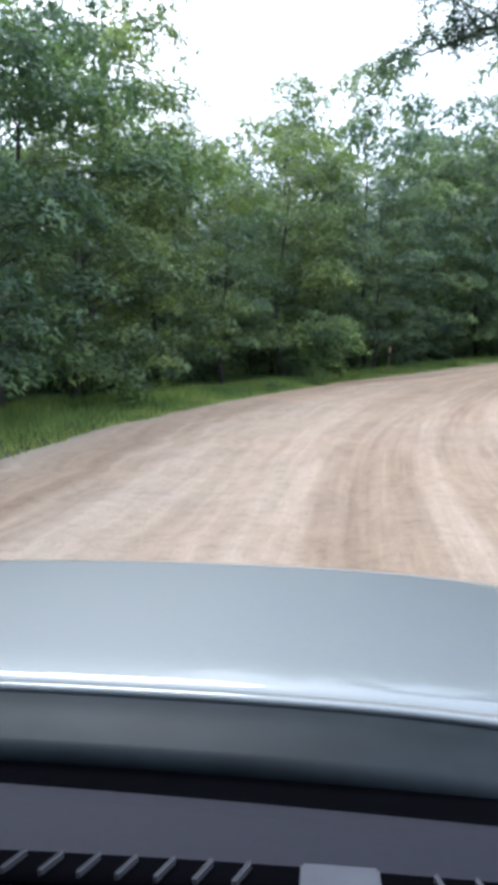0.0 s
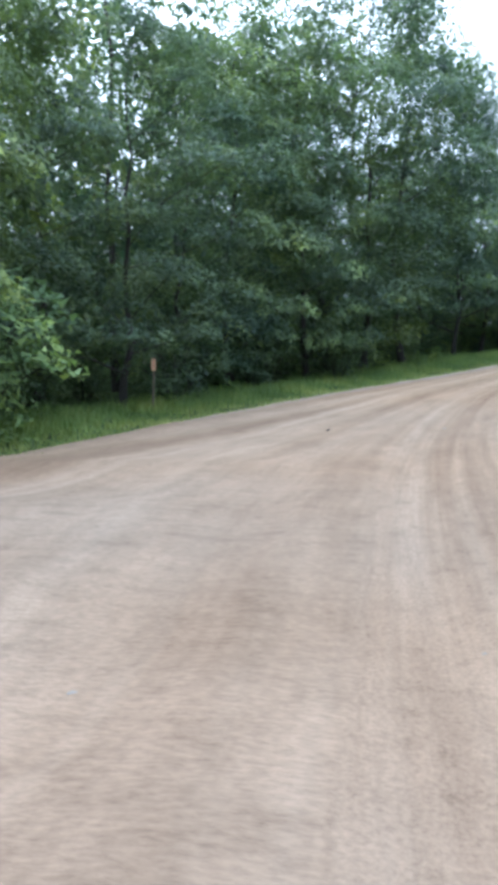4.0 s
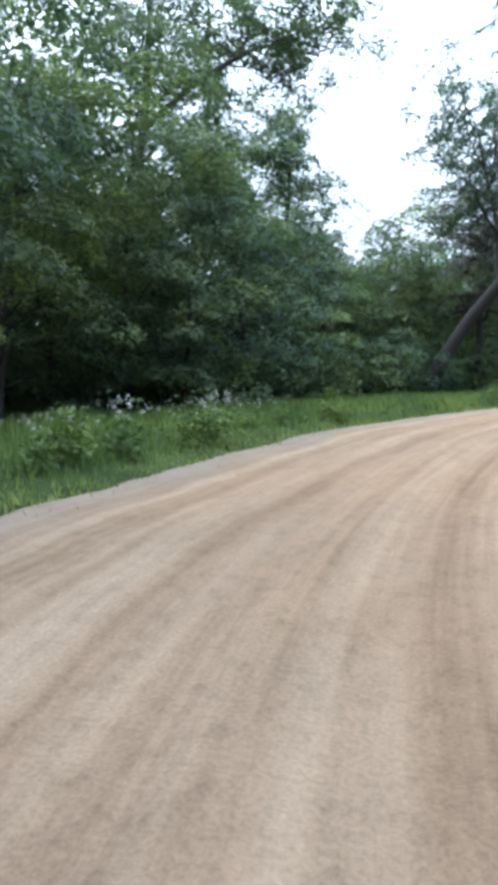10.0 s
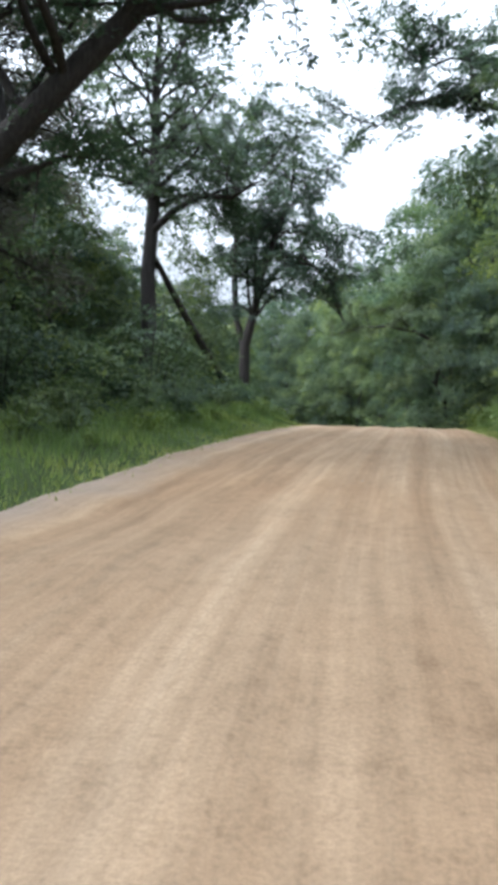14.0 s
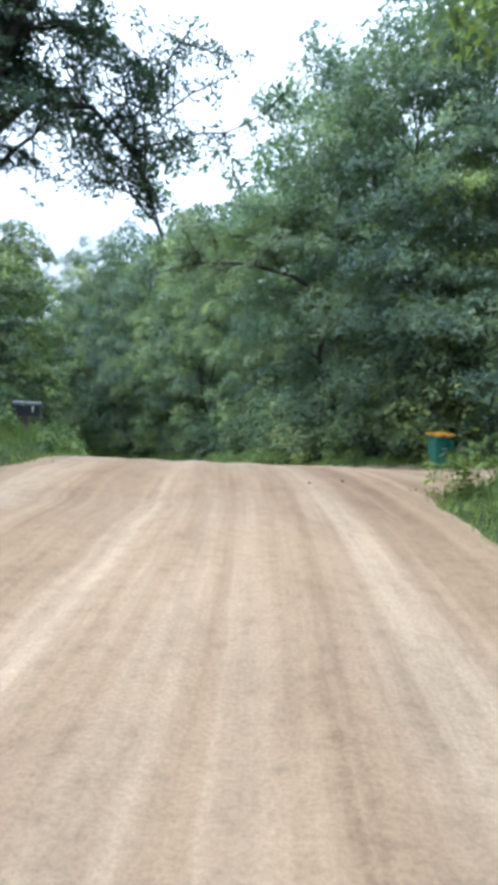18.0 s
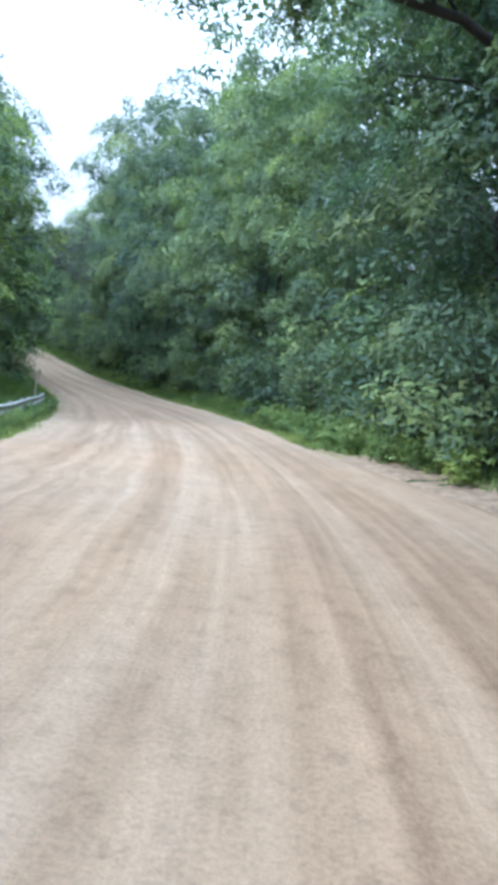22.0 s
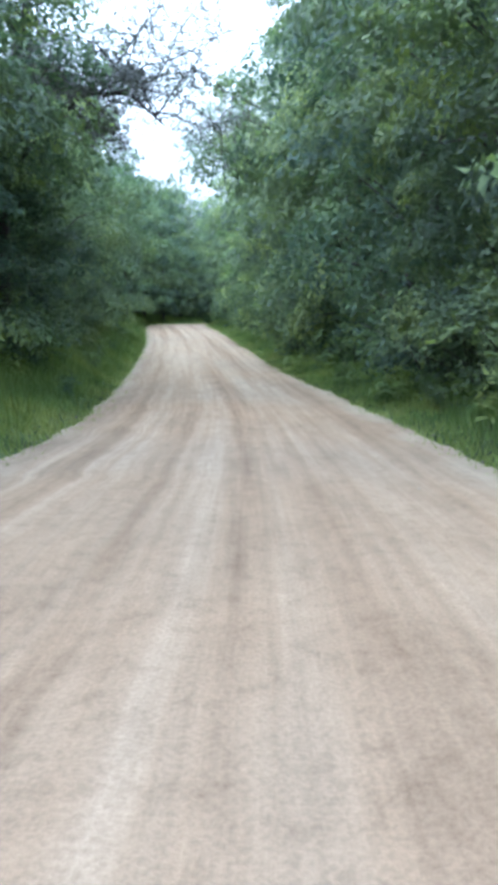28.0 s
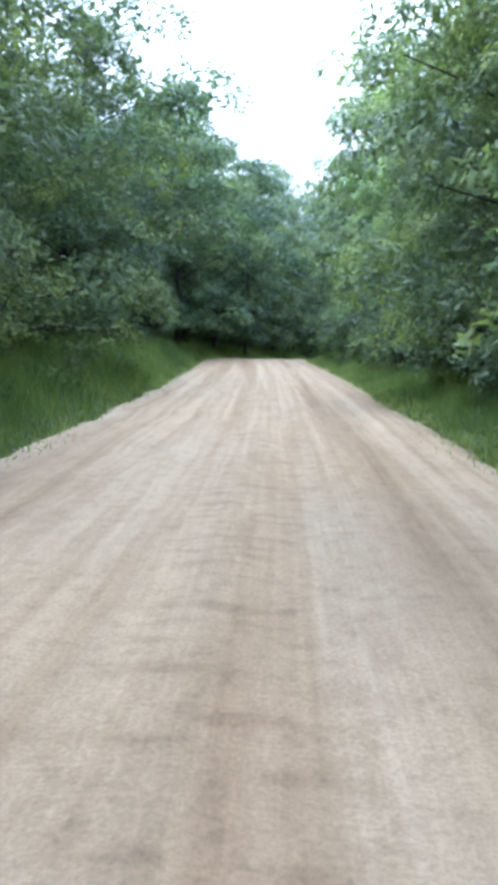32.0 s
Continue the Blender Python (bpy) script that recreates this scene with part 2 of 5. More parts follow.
def bark_material(name, dark, light):
    m, n, l, p = material(name)
    tex = n.new("ShaderNodeTexCoord")
    mp = n.new("ShaderNodeMapping")
    mp.inputs["Scale"].default_value = (9, 9, 1.6)
    l.new(tex.outputs["Object"], mp.inputs["Vector"])
    a = noise_node(n, 2.0, 6, 0.65)
    l.new(mp.outputs["Vector"], a.inputs["Vector"])
    r = ramp(n, ((0.3, dark), (0.7, light)))
    l.new(a.outputs["Fac"], r.inputs["Fac"])
    l.new(r.outputs["Color"], p.inputs["Base Color"])
    p.inputs["Roughness"].default_value = 0.92
    b = n.new("ShaderNodeBump")
    b.inputs["Strength"].default_value, b.inputs["Distance"].default_value = 0.7, 0.03
    l.new(a.outputs["Fac"], b.inputs["Height"])
    l.new(b.outputs["Normal"], p.inputs["Normal"])
    return m


BARK = bark_material("bark_dark", (0.014, 0.012, 0.012), (0.045, 0.039, 0.036))
BARK_PALE = bark_material("bark_pale", (0.12, 0.115, 0.11), (0.42, 0.41, 0.39))


def road_material():
    m, n, l, p = material("gravel_road")
    uv = n.new("ShaderNodeUVMap")
    uv.uv_map = "UVMap"
    # streaks along the wheel tracks
    mp = n.new("ShaderNodeMapping")
    mp.inputs["Scale"].default_value = (1.5, 0.035, 1)
    l.new(uv.outputs["UV"], mp.inputs["Vector"])
    streak = noise_node(n, 1.0, 5, 0.6)
    streak.inputs["Distortion"].default_value = 0.4
    l.new(mp.outputs["Vector"], streak.inputs["Vector"])
    mp2 = n.new("ShaderNodeMapping")
    mp2.inputs["Scale"].default_value = (9.0, 0.22, 1)
    l.new(uv.outputs["UV"], mp2.inputs["Vector"])
    fine = noise_node(n, 1.0, 4, 0.6)
    l.new(mp2.outputs["Vector"], fine.inputs["Vector"])
    big = noise_node(n, 0.16, 3)
    l.new(uv.outputs["UV"], big.inputs["Vector"])
    grit = noise_node(n, 38.0, 3, 0.7)
    l.new(uv.outputs["UV"], grit.inputs["Vector"])
    base = ramp(n, ((0.28, (0.165, 0.117, 0.084)), (0.47, (0.225, 0.170, 0.127)), (0.62, (0.275, 0.218, 0.171)), (0.8, (0.315, 0.262, 0.215))))
    l.new(streak.outputs["Fac"], base.inputs["Fac"])
    f2 = ramp(n, ((0.3, (0.88, 0.87, 0.86)), (0.7, (1.08, 1.07, 1.06))))
    l.new(fine.outputs["Fac"], f2.inputs["Fac"])
    c = mix_node(n, l, 1.0, base.outputs["Color"], f2.outputs["Color"], "MULTIPLY")
    b2 = ramp(n, ((0.35, (0.965, 0.985, 1.005)), (0.65, (1.035, 1.0, 0.96))))
    l.new(big.outputs["Fac"], b2.inputs["Fac"])
    c = mix_node(n, l, 1.0, c, b2.outputs["Color"], "MULTIPLY")
    g2 = ramp(n, ((0.3, (0.78, 0.78, 0.78)), (0.55, (1, 1, 1)), (0.75, (1.15, 1.15, 1.15))))
    l.new(grit.outputs["Fac"], g2.inputs["Fac"])
    c = mix_node(n, l, 1.0, c, g2.outputs["Color"], "MULTIPLY")
    # narrow darker ruts pressed by tyres, broken along their length
    mp5 = n.new("ShaderNodeMapping")
    mp5.inputs["Scale"].default_value = (3.1, 0.028, 1)
    l.new(uv.outputs["UV"], mp5.inputs["Vector"])
    rut = noise_node(n, 1.0, 3, 0.5)
    rut.inputs["Distortion"].default_value = 0.15
    l.new(mp5.outputs["Vector"], rut.inputs["Vector"])
    rut_r = ramp(n, ((0.34, (0.81, 0.79, 0.77)), (0.44, (0.97, 0.965, 0.955)), (0.56, (1.0, 1.0, 1.0)), (0.66, (1.13, 1.14, 1.15))))
    l.new(rut.outputs["Fac"], rut_r.inputs["Fac"])
    c = mix_node(n, l, 0.55, c, rut_r.outputs["Color"], "MULTIPLY")
    # clods and loose gravel the size of a hand
    clod = noise_node(n, 6.5, 5, 0.68)
    l.new(uv.outputs["UV"], clod.inputs["Vector"])
    clod_r = ramp(n, ((0.34, (0.80, 0.79, 0.78)), (0.48, (0.99, 0.99, 0.99)), (0.60, (1.03, 1.03, 1.03)), (0.70, (1.15, 1.15, 1.15))))
    l.new(clod.outputs["Fac"], clod_r.inputs["Fac"])
    c = mix_node(n, l, 0.8, c, clod_r.outputs["Color"], "MULTIPLY")
    # the gravel changes along the road, from pinkish grey over tan to pale
    sep = n.new("ShaderNodeSeparateXYZ")
    l.new(uv.outputs["UV"], sep.inputs[0])
    rng_node = n.new("ShaderNodeMapRange")
    rng_node.inputs["From Min"].default_value, rng_node.inputs["From Max"].default_value = 0.0, 200.0
    l.new(sep.outputs["Y"], rng_node.inputs["Value"])
    along = ramp(n, ((0.0, (0.98, 0.96, 0.95)), (0.10, (1.0, 0.96, 0.94)), (0.20, (1.08, 1.0, 0.91)), (0.36, (1.27, 1.16, 0.96)), (0.5, (1.22, 1.13, 0.96)), (0.6, (1.1, 1.06, 0.97)), (0.7, (1.16, 1.11, 1.01)), (0.85, (1.35, 1.32, 1.19)), (1.0, (1.35, 1.32, 1.19))))
    l.new(rng_node.outputs["Result"], along.inputs["Fac"])
    c = mix_node(n, l, 1.0, c, along.outputs["Color"], "MULTIPLY")
    # grey loose shoulder along the outer edge
    rim = noise_node(n, 0.5, 4, 0.6)
    l.new(uv.outputs["UV"], rim.inputs["Vector"])
    rim_sum = n.new("ShaderNodeMath")
    rim_sum.operation = "MULTIPLY_ADD"
    l.new(rim.outputs["Fac"], rim_sum.inputs[0])
    rim_sum.inputs[1].default_value = 1.6
    l.new(sep.outputs["X"], rim_sum.inputs[2])
    rim_map = n.new("ShaderNodeMapRange")
    rim_map.inputs["From Min"].default_value, rim_map.inputs["From Max"].default_value = -1.9, -2.7
    rim_map.inputs["To Max"].default_value = 0.62
    l.new(rim_sum.outputs[0], rim_map.inputs["Value"])
    loose = mix_node(n, l, 1.0, (0.245, 0.210, 0.178), g2.outputs["Color"], "MULTIPLY")
    rim_r = ramp(n, ((0.0, (1, 1, 1)), (0.38, (1, 1, 1)), (0.46, (0.15, 0.15, 0.15)), (1.0, (0.3, 0.3, 0.3))))
    l.new(rng_node.outputs["Result"], rim_r.inputs["Fac"])
    rim_f = mix_node(n, l, 1.0, rim_map.outputs["Result"], rim_r.outputs["Color"], "MULTIPLY")
    c = mix_node(n, l, rim_f, c, loose)
    # pale lip of loose gravel pushed to both edges of the last stretch
    lip_abs = n.new("ShaderNodeMath")
    lip_abs.operation = "ABSOLUTE"
    lip_mid = n.new("ShaderNodeMath")
    lip_mid.operation = "ADD"
    l.new(sep.outputs["X"], lip_mid.inputs[0])
    lip_mid.inputs[1].default_value = 0.45
    l.new(lip_mid.outputs[0], lip_abs.inputs[0])
    lip_sum = n.new("ShaderNodeMath")
    lip_sum.operation = "MULTIPLY_ADD"
    l.new(rim.outputs["Fac"], lip_sum.inputs[0])
    lip_sum.inputs[1].default_value = 1.8
    l.new(lip_abs.outputs[0], lip_sum.inputs[2])
    lip_map = n.new("ShaderNodeMapRange")
    lip_map.inputs["From Min"].default_value, lip_map.inputs["From Max"].default_value = 3.75, 4.35
    lip_map.inputs["To Max"].default_value = 0.5
    l.new(lip_sum.outputs[0], lip_map.inputs["Value"])
    lip_r = ramp(n, ((0.58, (0, 0, 0)), (0.66, (1, 1, 1))))
    l.new(rng_node.outputs["Result"], lip_r.inputs["Fac"])
    lip_f = mix_node(n, l, 1.0, lip_map.outputs["Result"], lip_r.outputs["Color"], "MULTIPLY")
    c = mix_node(n, l, lip_f, c, mix_node(n, l, 1.0, (0.40, 0.345, 0.262), g2.outputs["Color"], "MULTIPLY"))
    # mottled patches of loose and packed gravel
    mp4 = n.new("ShaderNodeMapping")
    mp4.inputs["Scale"].default_value = (2.2, 0.8, 1)
    l.new(uv.outputs["UV"], mp4.inputs["Vector"])
    mottle = noise_node(n, 1.0, 6, 0.7)
    l.new(mp4.outputs["Vector"], mottle.inputs["Vector"])
    mot_r = ramp(n, ((0.34, (0.87, 0.86, 0.85)), (0.5, (1, 1, 1)), (0.68, (1.1, 1.1, 1.1))))
    l.new(mottle.outputs["Fac"], mot_r.inputs["Fac"])
    c = mix_node(n, l, 1.0, c, mot_r.outputs["Color"], "MULTIPLY")
    # washboard dashes in the middle of the far stretch: ripple shade put into colour
    mp3 = n.new("ShaderNodeMapping")
    mp3.inputs["Scale"].default_value = (2.1, 5.0, 1)
    l.new(uv.outputs["UV"], mp3.inputs["Vector"])
    dash_n = noise_node(n, 1.0, 2, 0.5)
    l.new(mp3.outputs["Vector"], dash_n.inputs["Vector"])
    ripple_shade_r = ramp(n, ((0.53, (1, 1, 1)), (0.66, (0.82, 0.80, 0.79))))
    l.new(dash_n.outputs["Fac"], ripple_shade_r.inputs["Fac"])
    far_r = ramp(n, ((0.72, (0, 0, 0)), (0.78, (1, 1, 1)), (0.86, (1, 1, 1)), (0.92, (0, 0, 0))))
    l.new(rng_node.outputs["Result"], far_r.inputs["Fac"])
    lane = n.new("ShaderNodeMapRange")
    lane.inputs["From Min"].default_value, lane.inputs["From Max"].default_value = -1.9, 1.9
    l.new(sep.outputs["X"], lane.inputs["Value"])
    lane_r = ramp(n, ((0.2, (0, 0, 0)), (0.36, (1, 1, 1)), (0.52, (1, 1, 1)), (0.68, (0, 0, 0))))
    l.new(lane.outputs["Result"], lane_r.inputs["Fac"])
    both = mix_node(n, l, 1.0, far_r.outputs["Color"], lane_r.outputs["Color"], "MULTIPLY")
    c = mix_node(n, l, both, c, mix_node(n, l, 1.0, c, ripple_shade_r.outputs["Color"], "MULTIPLY"))
    # smooth pale strip worn along the middle there
    strip_sum = n.new("ShaderNodeMath")
    strip_sum.operation = "MULTIPLY_ADD"
    l.new(mottle.outputs["Fac"], strip_sum.inputs[0])
    strip_sum.inputs[1].default_value = 0.5
    l.new(sep.outputs["X"], strip_sum.inputs[2])
    strip = n.new("ShaderNodeMapRange")
    strip.inputs["From Min"].default_value, strip.inputs["From Max"].default_value = -0.9, 1.1
    l.new(strip_sum.outputs[0], strip.inputs["Value"])
    strip_r = ramp(n, ((0.40, (0, 0, 0)), (0.47, (0.6, 0.6, 0.6)), (0.62, (0.6, 0.6, 0.6)), (0.70, (0, 0, 0))))
    l.new(strip.outputs["Result"], strip_r.inputs["Fac"])
    worn = mix_node(n, l, 1.0, far_r.outputs["Color"], strip_r.outputs["Color"], "MULTIPLY")
    c = mix_node(n, l, worn, c, mix_node(n, l, 1.0, c, (1.28, 1.29, 1.30), "MULTIPLY"))
    l.new(c, p.inputs["Base Color"])
    p.inputs["Roughness"].default_value = 0.95
    p.inputs["Specular IOR Level"].default_value = 0.15
    bump = n.new("ShaderNodeBump")
    bump.inputs["Strength"].default_value, bump.inputs["Distance"].default_value = 0.5, 0.02
    hsum = n.new("ShaderNodeMath")
    hsum.operation = "ADD"
    l.new(grit.outputs["Fac"], hsum.inputs[0])
    l.new(fine.outputs["Fac"], hsum.inputs[1])
    l.new(hsum.outputs[0], bump.inputs["Height"])
    l.new(bump.outputs["Normal"], p.inputs["Normal"])
    return m


ROAD = road_material()


def soil_material():
    m, n, l, p = material("forest_floor")
    tex = n.new("ShaderNodeTexCoord")
    a = noise_node(n, 0.7, 6, 0.65)
    b = noise_node(n, 14.0, 4, 0.7)
    for q in (a, b):
        l.new(tex.outputs["Object"], q.inputs["Vector"])
    r = ramp(n, ((0.3, (0.036, 0.046, 0.022)), (0.5, (0.055, 0.080, 0.030)), (0.7, (0.085, 0.115, 0.045))))
    l.new(a.outputs["Fac"], r.inputs["Fac"])
    r2 = ramp(n, ((0.3, (0.6, 0.58, 0.55)), (0.7, (1.25, 1.25, 1.2))))
    l.new(b.outputs["Fac"], r2.inputs["Fac"])
    c = mix_node(n, l, 1.0, r.outputs["Color"], r2.outputs["Color"], "MULTIPLY")
    l.new(c, p.inputs["Base Color"])
    p.inputs["Roughness"].default_value = 1.0
    p.inputs["Specular IOR Level"].default_value = 0.05
    bump = n.new("ShaderNodeBump")
    bump.inputs["Strength"].default_value, bump.inputs["Distance"].default_value = 0.8, 0.06
    l.new(b.outputs["Fac"], bump.inputs["Height"])
    l.new(bump.outputs["Normal"], p.inputs["Normal"])
    return m


SOIL = soil_material()


def plain(name, color, rough=0.5, metal=0.0, coat=0.0, grain=25.0, vary=0.12, spec=0.5):
    m, n, l, p = material(name)
    tex = n.new("ShaderNodeTexCoord")
    a = noise_node(n, grain, 5)
    l.new(tex.outputs["Object"], a.inputs["Vector"])
    r = ramp(n, ((0.3, tuple(c * (1 - vary) for c in color)), (0.7, tuple(min(1, c * (1 + vary)) for c in color))))
    l.new(a.outputs["Fac"], r.inputs["Fac"])
    l.new(r.outputs["Color"], p.inputs["Base Color"])
    p.inputs["Roughness"].default_value, p.inputs["Metallic"].default_value = rough, metal
    p.inputs["Coat Weight"].default_value = coat
    p.inputs["Specular IOR Level"].default_value = spec
    return m


# ---- mesh helpers ----
def mesh_np(name, verts, faces, mat, uv=None, smooth=False):
    """A mesh from arrays: all faces have the same number of corners."""
    me = bpy.data.meshes.new(name)
    verts, faces = np.asarray(verts, np.float32), np.asarray(faces, np.int32)
    k = faces.shape[1]
    me.vertices.add(len(verts))
    me.vertices.foreach_set("co", verts.ravel())
    me.loops.add(faces.size)
    me.loops.foreach_set("vertex_index", faces.ravel())
    me.polygons.add(len(faces))
    me.polygons.foreach_set("loop_start", np.arange(0, faces.size, k, dtype=np.int32))
    if uv is not None:
        layer = me.uv_layers.new(name="UVMap")
        layer.data.foreach_set("uv", np.asarray(uv, np.float32)[faces.ravel()].ravel())
    me.update(calc_edges=True)
    if smooth:
        me.polygons.foreach_set("use_smooth", np.ones(len(faces), bool))
    if mat is not None:
        me.materials.append(mat)
    return me


def part(name, bm, mat, parent, label=""):
    me = bpy.data.meshes.new(name)
    bm.to_mesh(me)
    bm.free()
    me.materials.append(mat)
    ob = new(name, me)
    ob.parent = parent
    return tagged(ob, label)


def part_mesh(name, me, parent, label=""):
    ob = new(name, me)
    ob.parent = parent
    return tagged(ob, label)


def tube_arrays(points, radii, n=7):
    points = np.asarray(points, float)
    t = np.gradient(points, axis=0)
    t /= np.linalg.norm(t, axis=1)[:, None] + 1e-9
    u = np.empty_like(t)
    k0 = np.cross(t[0], (1.0, 0, 0) if abs(t[0][2]) > 0.9 else (0, 0, 1.0))
    for i in range(len(t)):
        k0 = k0 - t[i] * (k0 @ t[i])
        k0 = k0 / (np.linalg.norm(k0) + 1e-9)
        u[i] = k0
    w = np.cross(t, u)
    ang = np.arange(n) * 2 * np.pi / n
    ring = points[:, None] + np.asarray(radii)[:, None, None] * (np.cos(ang)[None, :, None] * u[:, None] + np.sin(ang)[None, :, None] * w[:, None])
    v = ring.reshape(-1, 3)
    k = len(points)
    i, j = np.meshgrid(np.arange(k - 1), np.arange(n), indexing="ij")
    f = np.stack([i * n + j, i * n + (j + 1) % n, (i + 1) * n + (j + 1) % n, (i + 1) * n + j], -1).reshape(-1, 4)
    return v, f


def join_arrays(items):
    vs, fs, k = [], [], 0
    for v, f in items:
        vs.append(v)
        fs.append(np.asarray(f) + k)
        k += len(v)
    return np.vstack(vs), np.vstack(fs)


def leaf_arrays(rng, centres, size, flat=0.5, normals=None, simple=False):
    """Diamond leaves at the centres, tilted at random, more level than upright, or round the given normals."""
    n = len(centres)
    nrm = rng.normal(size=(n, 3))
    if normals is None:
        nrm[:, 2] = np.abs(nrm[:, 2]) + flat
    else:
        nrm = nrm * 0.45 + normals
    nrm /= np.linalg.norm(nrm, axis=1)[:, None]
    u = np.cross(nrm, rng.normal(size=(n, 3)))
    u /= np.linalg.norm(u, axis=1)[:, None] + 1e-9
    w = np.cross(nrm, u)
    ln = size * rng.uniform(0.62, 1.38, (n, 1))
    wd = ln * rng.uniform(0.42, 0.7, (n, 1))
    if simple:
        v = np.stack([centres - u * ln * 0.55 - w * wd * 0.42, centres - u * ln * 0.38 + w * wd * 0.48, centres + u * ln * 0.68 - nrm * ln * 0.1], 1)
        return v.reshape(-1, 3), np.arange(n * 3).reshape(-1, 3)
    v = np.stack([centres - u * ln * 0.5, centres + w * wd * 0.5 + u * ln * 0.05, centres + u * ln * 0.5 - nrm * ln * 0.12,
                  centres - w * wd * 0.5 + u * ln * 0.05], 1).reshape(-1, 3)
    return v, np.arange(n * 4).reshape(-1, 4)


def spray_leaves(r, centres, axis, n_leaf, leaf, radius, droop=0.3, simple=False):
    """Leaves in flat drooping sprays round the centres, facing up and away from the axis (x, y)."""
    k = len(centres)
    size = radius * r.uniform(0.55, 1.3, k)
    wt = size ** 2
    pick = r.choice(k, n_leaf, p=wt / wt.sum())
    out = centres - np.array([axis[0], axis[1], 0]) * 1.0
    out[:, 2] = 0
    out /= np.linalg.norm(out, axis=1)[:, None] + 0.3
    nrm = out * 0.55 + np.array([0, 0, 0.85]) + r.normal(0, 0.15, (k, 3))
    nrm /= np.linalg.norm(nrm, axis=1)[:, None]
    u = np.cross(nrm, r.normal(size=(k, 3)))
    u /= np.linalg.norm(u, axis=1)[:, None]
    w = np.cross(nrm, u)
    ang = r.uniform(0, 6.283, n_leaf)
    rr = np.sqrt(r.uniform(0, 1, n_leaf)) * (1 + 0.25 * np.sin(ang * 3 + pick)) * size[pick]
    pos = (centres[pick] + u[pick] * (np.cos(ang) * rr)[:, None] + w[pick] * (np.sin(ang) * rr)[:, None]
           + nrm[pick] * (r.normal(0, 0.10, n_leaf) * size[pick] - droop * rr ** 2 / (size[pick] + 0.2))[:, None])
    pos[:, 2] = np.maximum(pos[:, 2], 0.12)
    return leaf_arrays(r, pos, leaf, normals=nrm[pick], simple=simple)


def dome_leaves(r, centres, sizes, outs, n_leaf, leaf):
    """Leaves on flattened domes round the centres: each dome leans the way its bough reaches and droops at the rim."""
    k = len(centres)
    wt = sizes ** 2
    pick = r.choice(k, n_leaf, p=wt / wt.sum())
    d = r.normal(size=(n_leaf, 3))
    d[:, 2] = np.abs(d[:, 2]) * 0.9 - 0.25
    d += outs[pick] * 0.35
    d /= np.linalg.norm(d, axis=1)[:, None]
    rr = sizes[pick] * (0.55 + 0.45 * r.uniform(0, 1, n_leaf) ** 0.5)
    # lobes make the rim of each dome uneven
    az = np.arctan2(d[:, 1], d[:, 0])
    rr *= 1 + (0.26 * np.sin(az * 3 + pick * 1.7) + 0.2 * np.sin(az * 7 + pick * 2.9)) * (1 - np.abs(d[:, 2]))
    pos = centres[pick] + d * rr[:, None] * (1.15, 1.15, 0.62)
    flat = np.hypot(d[:, 0], d[:, 1]) * rr
    pos[:, 2] -= 0.22 * flat ** 2 / (sizes[pick] + 0.2)
    pos[:, 2] = np.maximum(pos[:, 2], 0.15)
    nrm = d * 0.75 + outs[pick] * 0.3 + np.array([0, 0, 0.75])
    nrm /= np.linalg.norm(nrm, axis=1)[:, None]
    return leaf_arrays(r, pos, leaf, normals=nrm, simple=True)


